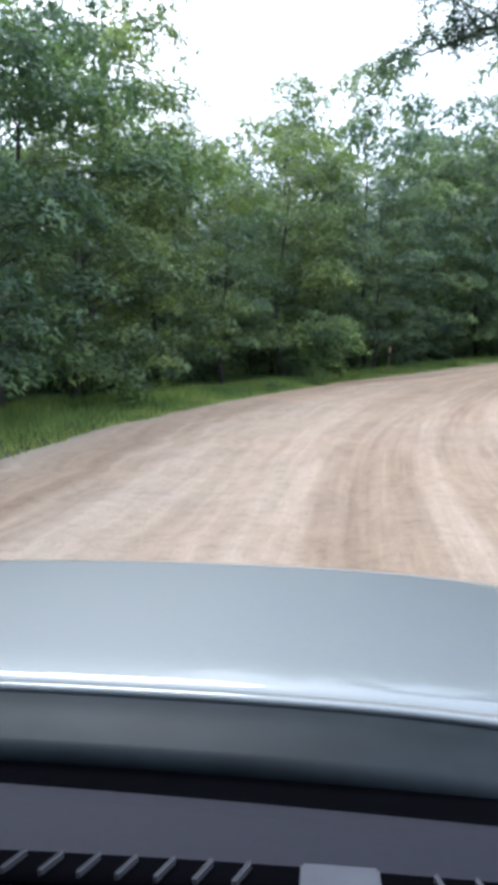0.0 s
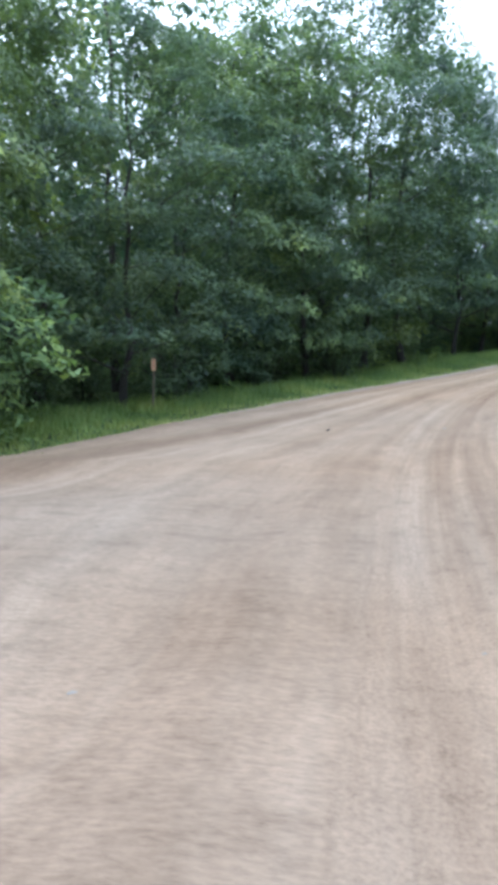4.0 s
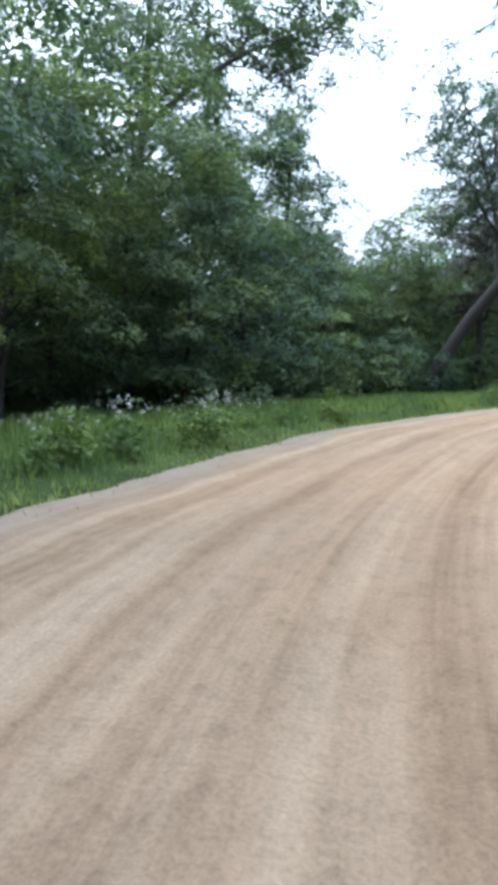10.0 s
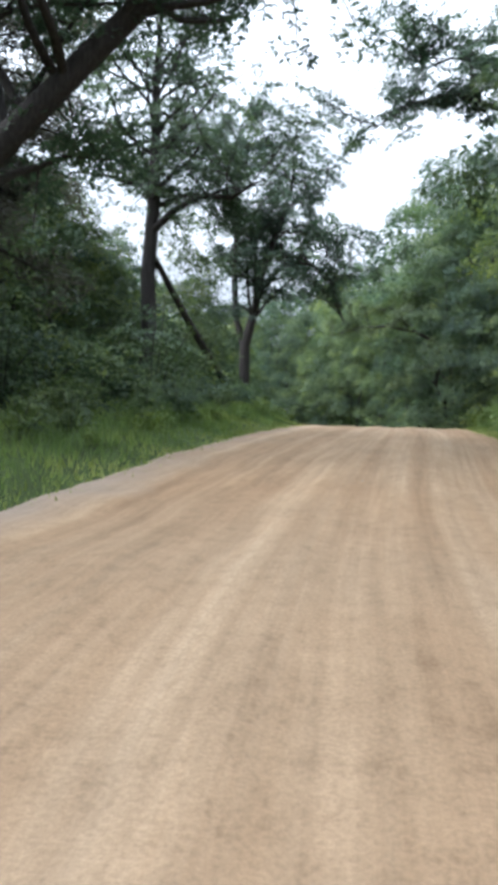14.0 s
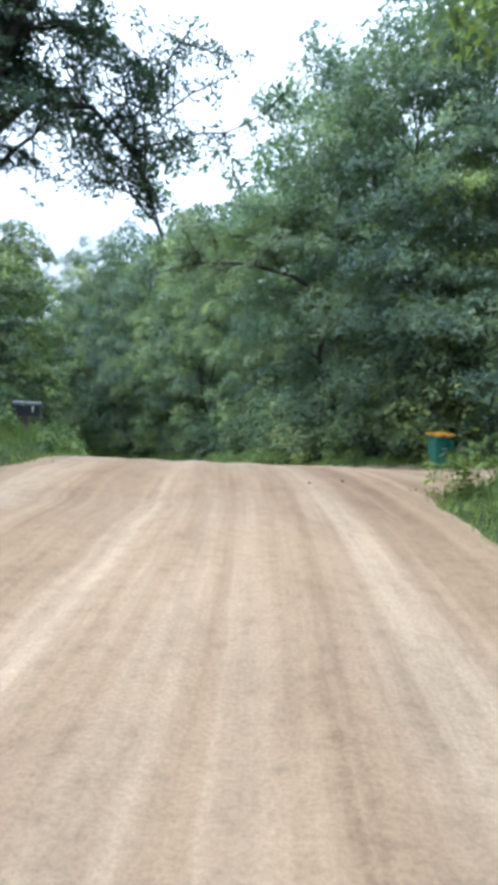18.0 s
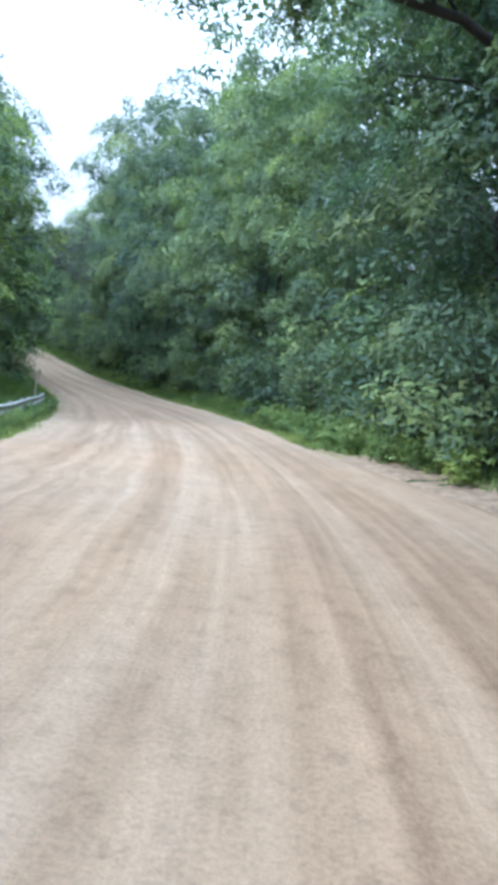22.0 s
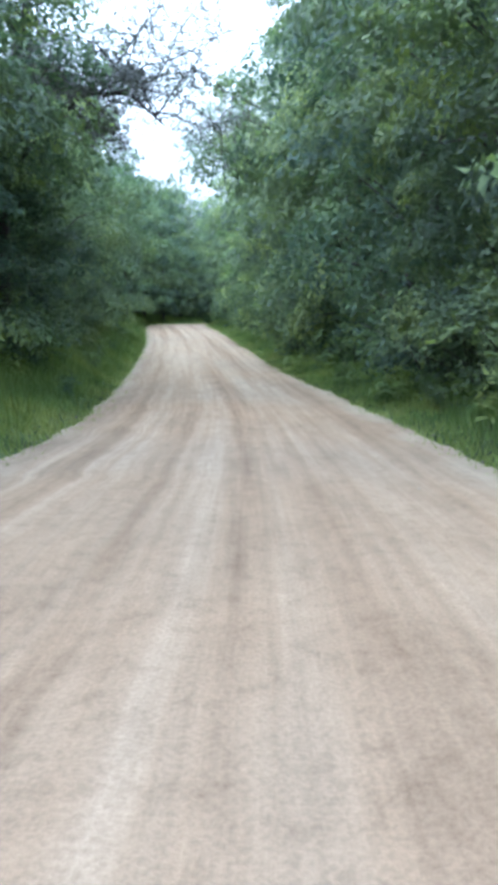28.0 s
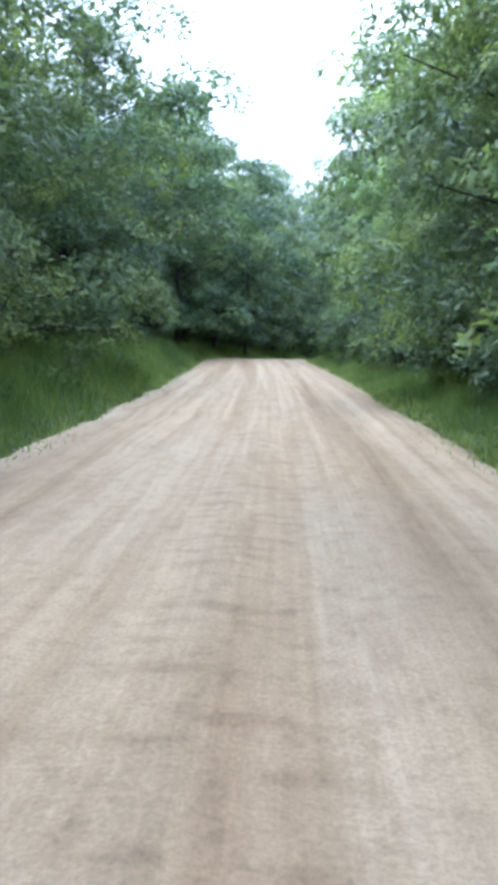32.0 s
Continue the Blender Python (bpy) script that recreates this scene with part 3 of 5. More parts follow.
def tree_arrays(seed, h, lo, spread, n_leaf, leaf, radius=0.16, boughs=40, size=(0.55, 1.35), face=0.65, trunk_sides=7, wooden=14, lush=1.0):
    """Trunk, boughs and leaves of one tree at the edge of a wood: its crown starts at height lo and is fuller on its open side, +x."""
    rng = np.random.RandomState(seed)
    k = 10
    z = np.linspace(0, h * 0.84, k)
    wob = np.cumsum(rng.normal(0, 0.2, (k, 2)), 0)
    wob -= wob[0]
    tp = np.stack([wob[:, 0], wob[:, 1], z], 1)
    tr = radius * (1 - 0.9 * (z / h)) ** 1.35
    tr[0] *= 1.2
    wood = [tube_arrays(tp, tr, trunk_sides)]
    ph = rng.uniform(0, 6.28, 4)
    cents, outs, sizes = [], [], []
    for i in range(boughs):
        q = ((i + rng.uniform(0, 1)) / boughs) ** 0.92
        zz = lo + (h - lo) * q
        az = rng.normal(0, 1.0) if rng.uniform() < face else rng.uniform(-3.14, 3.14)
        shape = max(0.05, 1 - abs(2 * (0.30 + 0.70 * q) - 1) ** 2.4) ** 0.6
        lobe = 1 + 0.22 * math.sin(2 * az + ph[0] + 3 * q) + 0.18 * math.sin(9 * q + ph[1] + az)
        ln = spread * shape * lobe * rng.uniform(0.3, 1.05) ** 0.6
        base_z = max(lo * 0.8, zz - ln * rng.uniform(0.15, 0.7))
        base = np.array([np.interp(base_z, z, tp[:, c]) for c in range(3)])
        axis = np.array([np.interp(zz, z, tp[:, c]) for c in range(2)])
        out = np.array([math.cos(az), math.sin(az), 0.0])
        tip = np.array([axis[0] + out[0] * ln, axis[1] + out[1] * ln, zz])
        if i % max(1, boughs // wooden) == 0:
            mid = base + (tip - base) * 0.5 + rng.normal(0, 0.12, 3) + (0, 0, 0.15)
            r0 = float(np.interp(base_z, z, tr)) * 0.42
            wood.append(tube_arrays(np.array([base, mid, tip]), (r0, r0 * 0.6, 0.012), 4))
        cents.append(tip)
        outs.append(out)
        sizes.append((size[0] + (size[1] - size[0]) * rng.uniform() ** 1.6) * (0.62 + 0.5 * shape))
        if rng.uniform() < 0.3:
            # a smaller spray nearer to the trunk fills the crown
            cents.append(base + (tip - base) * rng.uniform(0.45, 0.75) + rng.normal(0, 0.25, 3))
            outs.append(out)
            sizes.append(sizes[-1] * 0.6)
    return join_arrays(wood), dome_leaves(rng, np.array(cents), np.array(sizes) * lush, np.array(outs), n_leaf, leaf)


def tree_thing(name, label, category, group, wood, leaves, bark, leaf_mat, crown="crown", stem="trunk"):
    root = tagged(new(name), label, category, group)
    part_mesh(stem, mesh_np(stem, wood[0], wood[1], bark, smooth=True), root)
    part_mesh(crown, mesh_np(crown, leaves[0], leaves[1], leaf_mat), root)
    return root


def place(s, off, turn=0.0, size=1.0, sink=0.08, tall=1.0):
    p = at(s, off)
    return Matrix.LocRotScale((p.x, p.y, p.z - sink), Euler((0, 0, turn)), (size, size, size * tall))


# ---- ground, one sheet to the horizon ----
def steps(lo, hi, fine):
    mid = np.arange(lo, hi + fine / 2, fine)
    out = [hi + fine * 2]
    while out[-1] < hi + 1600:
        out.append(out[-1] + (out[-1] - hi) * 0.5)
    out = np.array(out)
    return np.r_[(lo - (out - hi))[::-1], mid, out]


def build_ground():
    gx, gy = steps(-45, 215, 1.25), steps(-75, 125, 1.25)
    xx, yy = np.meshgrid(gx, gy, indexing="ij")
    z = ground_z(xx.ravel(), yy.ravel())
    nx, ny = len(gx), len(gy)
    i, j = np.meshgrid(np.arange(nx - 1), np.arange(ny - 1), indexing="ij")
    f = np.stack([i * ny + j, (i + 1) * ny + j, (i + 1) * ny + j + 1, i * ny + j + 1], -1).reshape(-1, 4)
    me = mesh_np("ground", np.stack([xx.ravel(), yy.ravel(), z], 1), f, SOIL, smooth=True)
    tagged(new("ground", me), "uneven forest floor and grassy verges beside the road", "ground", kind="structure")


build_ground()


def build_road():
    s = np.arange(CS[0] + 1, CS[-1] - 1, 0.3)
    n = 44
    u = np.linspace(0, 1, n)
    cx, cy, cz = (np.interp(s, CS, CL[:, i]) for i in range(3))
    nx, ny = np.interp(s, CS, CN[:, 0]), np.interp(s, CS, CN[:, 1])
    el = edge_l(s) - 0.35 + 0.12 * wave(s, s * 0, 2.3, 0.7) + 0.12 * wave(s, s * 0, 0.6, 1.7)
    er = edge_r(s) + 0.35 + 0.12 * wave(s, s * 0, 2.7, 2.9) + 0.12 * wave(s, s * 0, 0.55, 3.9)
    off = el[:, None] + (er - el)[:, None] * u[None]
    ss = np.repeat(s[:, None], n, 1)
    x, y = cx[:, None] + nx[:, None] * off, cy[:, None] + ny[:, None] * off
    z = np.repeat(cz[:, None], n, 1)
    # shallow ruts, loose ridges and a fall at both edges
    for pos, wid, deep in ((-2.5, 0.35, 0.022), (-1.0, 0.35, 0.026), (0.35, 0.35, 0.026), (1.7, 0.4, 0.02)):
        drift = pos - 0.3 + 0.25 * np.sin(ss * 0.05 + pos)
        z = z - deep * np.exp(-((off - drift) / wid) ** 2) + deep * 0.7 * np.exp(-((off - drift - wid * 1.8) / (wid * 0.6)) ** 2)
    wash = np.interp(ss, [140, 150, 180, 190], [0, 1, 1, 0]) * np.exp(-((off + 0.3) / 1.0) ** 2)
    z = z + 0.008 * wash * np.sin(ss * 7.0 + 0.8 * np.sin(off * 2))
    z = z + 0.010 * wave(x, y, 0.5) + 0.012 * wave(x, y, 2.3, 4.0)
    fall = np.minimum(off - el[:, None], er[:, None] - off)
    z = z - 0.14 * smooth01((0.45 - fall) / 0.45) + 0.03
    k = len(s)
    i, j = np.meshgrid(np.arange(k - 1), np.arange(n - 1), indexing="ij")
    f = np.stack([i * n + j, i * n + j + 1, (i + 1) * n + j + 1, (i + 1) * n + j], -1).reshape(-1, 4)
    me = mesh_np("road", np.stack([x.ravel(), y.ravel(), z.ravel()], 1), f, ROAD, np.stack([(off - (el[:, None] + 4.0) * np.clip(-off / 4.0, 0, 1.6)).ravel(), ss.ravel()], 1), True)
    tagged(new("road", me), "tan gravel road with pale wheel tracks and loose ridges", "road", kind="structure")


build_road()


def build_bare_soil():
    """Trodden soil between the gravel and the bushes, past the side drive."""
    s, u = np.arange(97.5, 121.0, 0.25), np.linspace(0, 1, 14)
    wide = 1.5 * smooth01((s - 97.5) / 3) * smooth01((121 - s) / 4) * (1 + 0.35 * wave(s, s * 0, 0.9, 1.1)) + 0.3
    off = (edge_r(s) - 0.5)[:, None] + (wide + 0.5)[:, None] * u[None]
    x = np.interp(s, CS, CL[:, 0])[:, None] + np.interp(s, CS, CN[:, 0])[:, None] * off
    y = np.interp(s, CS, CL[:, 1])[:, None] + np.interp(s, CS, CN[:, 1])[:, None] * off
    z = ground_z(x.ravel(), y.ravel()).reshape(x.shape)
    z = np.maximum(z, np.interp(s, CS, CL[:, 2])[:, None] - 0.13) + 0.035 + 0.02 * wave(x, y, 0.25, 2.0) - 0.09 * smooth01((u - 0.85) / 0.15)[None] - 0.1 * smooth01((0.12 - u) / 0.12)[None]
    k, n = x.shape
    i, j = np.meshgrid(np.arange(k - 1), np.arange(n - 1), indexing="ij")
    f = np.stack([i * n + j, i * n + j + 1, (i + 1) * n + j + 1, (i + 1) * n + j], -1).reshape(-1, 4)
    me = mesh_np("bare_soil", np.stack([x.ravel(), y.ravel(), z.ravel()], 1), f, DIRT, smooth=True)
    tagged(new("bare_soil", me), "bare brown soil with clods beside the gravel", "soil", kind="structure")


DIRT = plain("brown_soil", (0.215, 0.158, 0.112), 0.95, vary=0.38, grain=5.0, spec=0.1)
build_bare_soil()
# ---- woods ----
rng = np.random.RandomState(11)


def gap_left(s):
    return np.interp(s, [0, 45, 55, 80, 88, 100, 115, 300], [3.4, 3.2, 4.6, 6.5, 5.0, 4.6, 3.9, 3.9])


def gap_right(s):
    return np.interp(s, [0, 80, 90, 104, 112, 300], [4.5, 4.5, 4.6, 4.1, 4.2, 3.6])


def tall_at(s, side):
    if side > 0:
        return float(np.interp(s, [0, 80, 96, 108, 122, 140, 165, 180, 195, 250], [0.8, 0.85, 1.12, 1.43, 1.52, 1.45, 1.7, 1.6, 1.2, 1.0]))
    return float(np.interp(s, [0, 10, 16, 28, 40, 46, 54, 59, 65, 98, 112, 122, 135, 148, 175, 200, 250], [1.0, 1.0, 0.86, 0.86, 0.95, 1.15, 1.5, 0.85, 0.6, 0.6, 0.6, 0.66, 1.0, 1.2, 1.08, 0.95, 1.0]))


def place_rows():
    """Where trees stand: s, offset, row and side."""
    out = []
    for row, gap0, step in ((0, 0.0, 3.3), (1, 4.4, 3.9), (2, 9.5, 3.6), (3, 15.5, 4.0), (4, 23.0, 5.0), (5, 31.0, 4.5)):
        for side in (-1, 1):
            s = -46.0
            while s < 254:
                s += step * rng.uniform(0.7, 1.35) * (0.72 if side < 0 and row < 2 and 34 < s < 68 else 1.0)
                if side < 0:
                    off = edge_l(s) - gap_left(s) - gap0 - rng.uniform(0, 2.0)
                else:
                    off = min(edge_r(s), 6.0) + gap_right(s) + gap0 + rng.uniform(0, 1.6)
                if side < 0 and 69 < s < 106 and row < 1:
                    continue
                if side < 0 and 104 < s < 126 and row < 2:
                    continue
                if side > 0 and 97 < s < 105.5 and row < 1:
                    continue
                if side > 0 and s < 56 and rng.uniform() < 0.5 or s < -14 and rng.uniform() < 0.5:
                    continue
                if side > 0 and s < 70 and (row > 2 or row == 1):
                    continue
                if row == 5 and (side > 0 or s > 72):
                    continue
                if row > 0 and (s < -12 or side > 0 and s < 60 and rng.uniform() < 0.4):
                    continue
                if side > 0 and row == 3 and s > 114 and s < 150:
                    continue
                if side > 0 and row == 4:
                    continue
                out.append((s, off, row, side))
    return out


ROWS = place_rows()
FRONT = []
for i, (h, lo, sp, mat) in enumerate(((13.0, 1.3, 3.3, LEAF), (11.5, 1.0, 3.2, LEAF_DARK), (13.8, 2.2, 3.5, LEAF), (10.5, 0.7, 3.2, LEAF_LIGHT),
                                      (12.5, 1.4, 3.0, LEAF_DARK), (14.5, 2.6, 3.3, LEAF), (12.0, 1.0, 3.4, LEAF))):
    w, lv = tree_arrays(100 + i, h, lo, sp, 12500, 0.18, 0.11 + 0.003 * h)
    FRONT.append((w, lv, mat, BARK))
FINE = []
for i, (h, lo, sp, mat) in enumerate(((12.5, 0.5, 3.4, LEAF), (11.5, 0.4, 3.2, LEAF_DARK), (13.0, 0.7, 3.5, LEAF_DARK), (12.0, 0.5, 3.3, LEAF))):
    w, lv = tree_arrays(150 + i, h, lo, sp, 19500, 0.121, 0.11 + 0.003 * h, 46, (0.45, 1.2), 0.8)
    FINE.append((w, lv, mat, BARK))
# trees of the shady wood in the first bend: bare trunks below, leaves above
SHADY = []
for i, (h, lo, sp, mat) in enumerate(((12.5, 1.4, 3.4, LEAF), (11.8, 1.0, 3.2, LEAF_DARK), (13.2, 1.7, 3.6, LEAF_DARK), (12.2, 0.9, 3.3, LEAF))):
    w, lv = tree_arrays(180 + i, h, lo, sp, 19500, 0.129, 0.085 + 0.003 * h, 46, (0.5, 1.25), 0.75)
    SHADY.append((w, lv, mat, BARK))
BACK = []
for i, (h, lo, sp, mat) in enumerate(((14.5, 1.0, 3.8, LEAF_DARK), (13.0, 0.8, 3.6, LEAF), (15.5, 1.4, 3.9, LEAF_DARK))):
    w, lv = tree_arrays(200 + i, h, lo, sp, 4300, 0.27, 0.15, 30, (0.7, 1.5), 0.4, 6, 8)
    BACK.append((w, lv, mat, BARK))
made = {}
far_w, far_l = [], []
kinds = ("leafy green woodland tree at the edge of the road", "dense dark green woodland tree at the roadside", "tall green tree with a bare lower trunk",
         "light green young tree leafy to the ground", "slender dark green tree in the roadside wood", "tall broadleaf tree rising over the roadside",
         "wide green broadleaf tree with low branches")


def put_copy(src, m):
    keep = src.scale.copy()
    src.scale = (1, 1, 1)
    ob = copy_thing(src, m)
    src.scale = keep
    return ob


for s, off, row, side in ROWS:
    # the full side of a crown grows towards the light over the road
    turn, size = radians(heading(s)) + (math.pi if side > 0 else 0.0) + rng.normal(0, 0.5), rng.uniform(0.78, 1.18)
    size *= 0.5 + 0.5 * tall_at(s, side)
    tall = tall_at(s, side) ** 0.5 * rng.uniform(0.86, 1.12)
    if row < 2:
        near = row == 0 and -8 < s < 206 and (side < 0 or s > 84)
        fine = near and (side > 0 and 86 < s < 196 or side < 0 and (138 < s < 192 or 22 < s < 64))
        shady = fine and side < 0 and s < 70
        pool = SHADY if shady else FINE if fine else FRONT if near else BACK
        row = 3 if shady else 2 if fine else 0 if near else 1
        k = rng.randint(len(pool))
        if pool is BACK and side > 0 and 66 < s and abs(off) < 13:
            # small leaves where the trees stand close to the road
            pool, row = FINE, 2
        if row == 0 and side < 0 and 44 < s < 70 and k in (2, 5):
            k = (0, 6, 1)[rng.randint(3)]
        if row == 0 and side > 0 and s > 100 and k in (2, 5):
            k = (0, 6, 4)[rng.randint(3)]
        if row == 0 and k == 3 and rng.uniform() < 0.4:
            k = 0
        m = place(s, off, turn, size, tall=tall)
        if (row, k) not in made:
            w, lv, mat, bark = pool[k]
            made[row, k] = tree_thing("tree", "tall dark tree standing deeper in the wood" if row == 1 else kinds[k], "tree",
                                      "second row of woodland trees" if row == 1 else "front row of roadside trees", w, lv, bark, mat)
            made[row, k].matrix_basis = m
        else:
            put_copy(made[row, k], m)
    else:
        w, lv, mat, bark = BACK[rng.randint(3)]
        m = np.array(place(s, off, turn, size * 1.05, tall=tall))
        v = lv[0].reshape(-1, 3, 3)
        mid = v.mean(1, keepdims=True)
        # the tops show over the nearer trees, the rest hides behind them
        top = mid[:, 0, 2] > (0.5 if row < 4 else 0.6) * mid[:, 0, 2].max()
        v = np.concatenate([(mid + (v - mid) * 1.6)[top][::3], (mid + (v - mid) * 2.6)[~top][::11]]).reshape(-1, 3)
        far_l.append((v @ m[:3, :3].T + m[:3, 3], np.arange(len(v)).reshape(-1, 3)))
        far_w.append((w[0][:60] @ m[:3, :3].T + m[:3, 3], w[1][w[1].max(1) < 60]))
        # undergrowth between the far trunks
        lush = side < 0 and s < 74
        for fill in range(3 if lush else (1 if row < 4 else 0)):
            c = rng.normal(0, 1, (60, 3)) * (1.8, 1.8, 2.4) + (0, 0, 3.2 + 1.2 * (fill % 2))
            v, f = spray_leaves(rng, c, (0, 0), 300, 0.6, 1.0, simple=True)
            g = np.array(place(s + rng.uniform(-2, 2), off + rng.uniform(-2.5, 2.5) * (fill > 0), 0, 1.0))
            far_l.append((v @ g[:3, :3].T + g[:3, 3], f))
# the wood closes behind the last bend
for i in range(32):
    s, off = rng.uniform(206, 250), -rng.uniform(7.5, 22)
    put_copy(made[1, rng.randint(3)], place(s, off, rng.uniform(0, 6.28), rng.uniform(1.0, 1.25)))
for i in range(10):
    put_copy(made[0, (0, 1, 4, 6)[i % 4]], place(206 + 1.9 * i, -rng.uniform(4.5, 9.0), radians(heading(206.0)) + rng.normal(-0.9, 0.4), rng.uniform(0.95, 1.2)))
woods = tagged(new("far_woods"), "dense woodland deeper behind the roadside trees", "woods", kind="stuff")
for nm, dst, mat in (("trunks", far_w, BARK), ("leaves", far_l, LEAF_DARK)):
    v, f = join_arrays(dst)
    tagged(part_mesh(nm, mesh_np(nm, v, f, mat), woods), kind="stuff")


# ---- lone trees in the clearing ----
def limbed_tree(seed, stems, limbs, spread, n_leaf, leaf, lo, up=0.5, blob=0.5, order=()):
    """A tree with given stems (points and radii); limbs leave each stem above the fraction lo of its length."""
    r = np.random.RandomState(seed)
    trunk = [tube_arrays(p, q, 10) for p, q in stems]
    branches, cents = [], []
    for i in range(limbs):
        wood = []
        p, q = stems[order[i % len(order)] if order else i % len(stems)]
        p = np.asarray(p, float)
        fr = lo + (1 - lo) * ((i // len(stems)) + r.uniform(0, 1)) / (limbs / len(stems))
        x = fr * (len(p) - 1)
        base = np.array([np.interp(x, np.arange(len(p)), p[:, c]) for c in range(3)])
        az = i * 2.4 + r.uniform(-0.5, 0.5)
        el = radians(r.uniform(-5, 50))
        d = np.array([math.cos(az) * math.cos(el), math.sin(az) * math.cos(el), math.sin(el) + up * r.uniform(0, 1)])
        ln = spread * r.uniform(0.6, 1.15) * (1.1 - 0.5 * abs(fr - lo - 0.3))
        pts = [base]
        for j in range(7):
            d = d + r.normal(0, 0.2, 3)
            d /= np.linalg.norm(d)
            pts.append(pts[-1] + d * ln / 7)
        pts = np.array(pts)
        wood.append(tube_arrays(pts, np.linspace(max(0.03, 0.45 * float(np.interp(x, np.arange(len(q)), q))), 0.012, 8), 6))
        for j in range(3, 8):
            cents.append(pts[j])
        for tw in range(5):
            b = pts[r.randint(2, 8)]
            td = r.normal(0, 1, 3)
            td /= np.linalg.norm(td)
            e = b + td * ln * r.uniform(0.2, 0.4)
            wood.append(tube_arrays(np.array([b, (b + e) / 2 + r.normal(0, 0.06, 3), e]), (0.022, 0.015, 0.006), 4))
            cents += [e, (b + e) / 2]
        branches.append(join_arrays(wood))
    c = np.array(cents)
    mid = c.mean(0)
    return join_arrays(trunk), branches, spray_leaves(r, c, mid[:2], n_leaf, leaf, blob, 0.2, True)


def lone_tree(label, s, off, arrays, mat, turn=0.0, size=1.0):
    t, w, lv = arrays
    root = tagged(new("tree"), label, "tree", "lone trees beside the clearing")
    part_mesh("trunk", mesh_np("trunk", t[0], t[1], BARK, smooth=True), root)
    for v, f in w:
        part_mesh("limb", mesh_np("limb", v, f, BARK, smooth=True), root)
    part_mesh("crown", mesh_np("crown", lv[0], lv[1], mat), root)
    p = at(s, off)
    root.matrix_basis = pose(p.x, p.y, p.z - 0.1, 0, 0, turn) @ Matrix.Scale(size, 4)
    return root


# leaning tree: +x of its own axes points over the road
lean_pts = [(0, 0, 0), (0.9, 0, 1.8), (2.0, 0.1, 3.5), (3.4, 0.1, 5.1), (5.0, 0, 6.7), (6.5, 0.1, 8.3), (8.0, 0.3, 9.7), (9.6, 0.2, 10.8), (11.0, 0.2, 11.8)]
lean_r = [0.38, 0.29, 0.26, 0.24, 0.21, 0.17, 0.13, 0.09, 0.04]
fork_pts = [(6.6, 0.1, 8.4), (6.6, -0.3, 10.4), (6.3, -0.5, 12.3), (6.6, -0.6, 14.2)]
back_pts = [(3.5, 0.1, 5.2), (2.9, 0.6, 7.4), (2.2, 1.0, 10.0), (1.8, 1.1, 12.0)]
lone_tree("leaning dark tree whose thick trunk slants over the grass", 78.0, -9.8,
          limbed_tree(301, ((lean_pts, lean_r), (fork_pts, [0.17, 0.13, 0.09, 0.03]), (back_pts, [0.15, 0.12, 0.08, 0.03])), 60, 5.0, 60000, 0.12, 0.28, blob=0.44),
          LEAF_BACKLIT, heading(78.0) + 12)
t2 = [(0, 0, 0), (0.05, 0.1, 2.5), (-0.05, 0, 5), (0.05, 0.1, 7.5), (0.1, 0, 10), (0.0, 0.1, 12.5), (0.2, 0, 15.5)]
t2_limb = [(0, 0, 6.6), (0.9, -0.1, 7.4), (2.0, -0.2, 7.9), (3.2, -0.2, 7.8), (4.2, -0.3, 8.3)]
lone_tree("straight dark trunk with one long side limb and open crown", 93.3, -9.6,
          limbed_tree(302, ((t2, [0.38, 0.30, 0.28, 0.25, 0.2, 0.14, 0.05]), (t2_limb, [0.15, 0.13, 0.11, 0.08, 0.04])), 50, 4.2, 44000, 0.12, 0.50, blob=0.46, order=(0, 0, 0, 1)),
          LEAF_BACKLIT, heading(93.3))
t3a = [(0, 0, 0), (0.02, 0, 1.6), (0.0, 0, 3.2), (0.35, 0, 4.6), (0.6, 0.1, 6.2), (1.1, 0.2, 7.8), (1.7, 0.2, 9.6), (2.0, 0.1, 11.6)]
t3b = [(0, 0, 3.0), (-0.4, 0, 4.3), (-0.55, 0.1, 6.0), (-0.5, 0, 8.2), (-0.7, -0.1, 10.4), (-0.5, 0, 12.6)]
t3c = [(0.45, 0, 5.4), (1.5, 0.6, 6.8), (2.6, 1.4, 7.1), (3.6, 2.1, 6.3), (4.2, 2.7, 4.7)]
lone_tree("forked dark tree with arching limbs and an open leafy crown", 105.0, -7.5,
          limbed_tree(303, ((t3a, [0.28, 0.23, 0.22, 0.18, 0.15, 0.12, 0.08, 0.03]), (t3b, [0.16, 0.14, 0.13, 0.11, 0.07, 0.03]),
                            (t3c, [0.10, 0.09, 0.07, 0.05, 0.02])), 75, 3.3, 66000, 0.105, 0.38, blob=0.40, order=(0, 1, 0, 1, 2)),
          LEAF_BACKLIT, heading(105.0), 1.25)
br = [(0, 0, 0), (0.1, 0.05, 2.2), (0.0, 0.1, 4.4), (0.15, 0.1, 6.6), (0.1, 0, 9.0), (0.3, 0.1, 11.5)]
b_t, b_w, b_l = limbed_tree(304, ((br, [0.24, 0.2, 0.18, 0.15, 0.1, 0.03]),), 16, 2.6, 4500, 0.2, 0.5)
birch = tagged(new("tree"), "pale-barked birch among the darker trees", "tree")
part_mesh("trunk", mesh_np("trunk", b_t[0], b_t[1], BARK_PALE, smooth=True), birch)
for v, f in b_w:
    part_mesh("limb", mesh_np("limb", v, f, BARK, smooth=True), birch)
part_mesh("crown", mesh_np("crown", b_l[0], b_l[1], LEAF), birch)
p = at(78.0, -22.0)
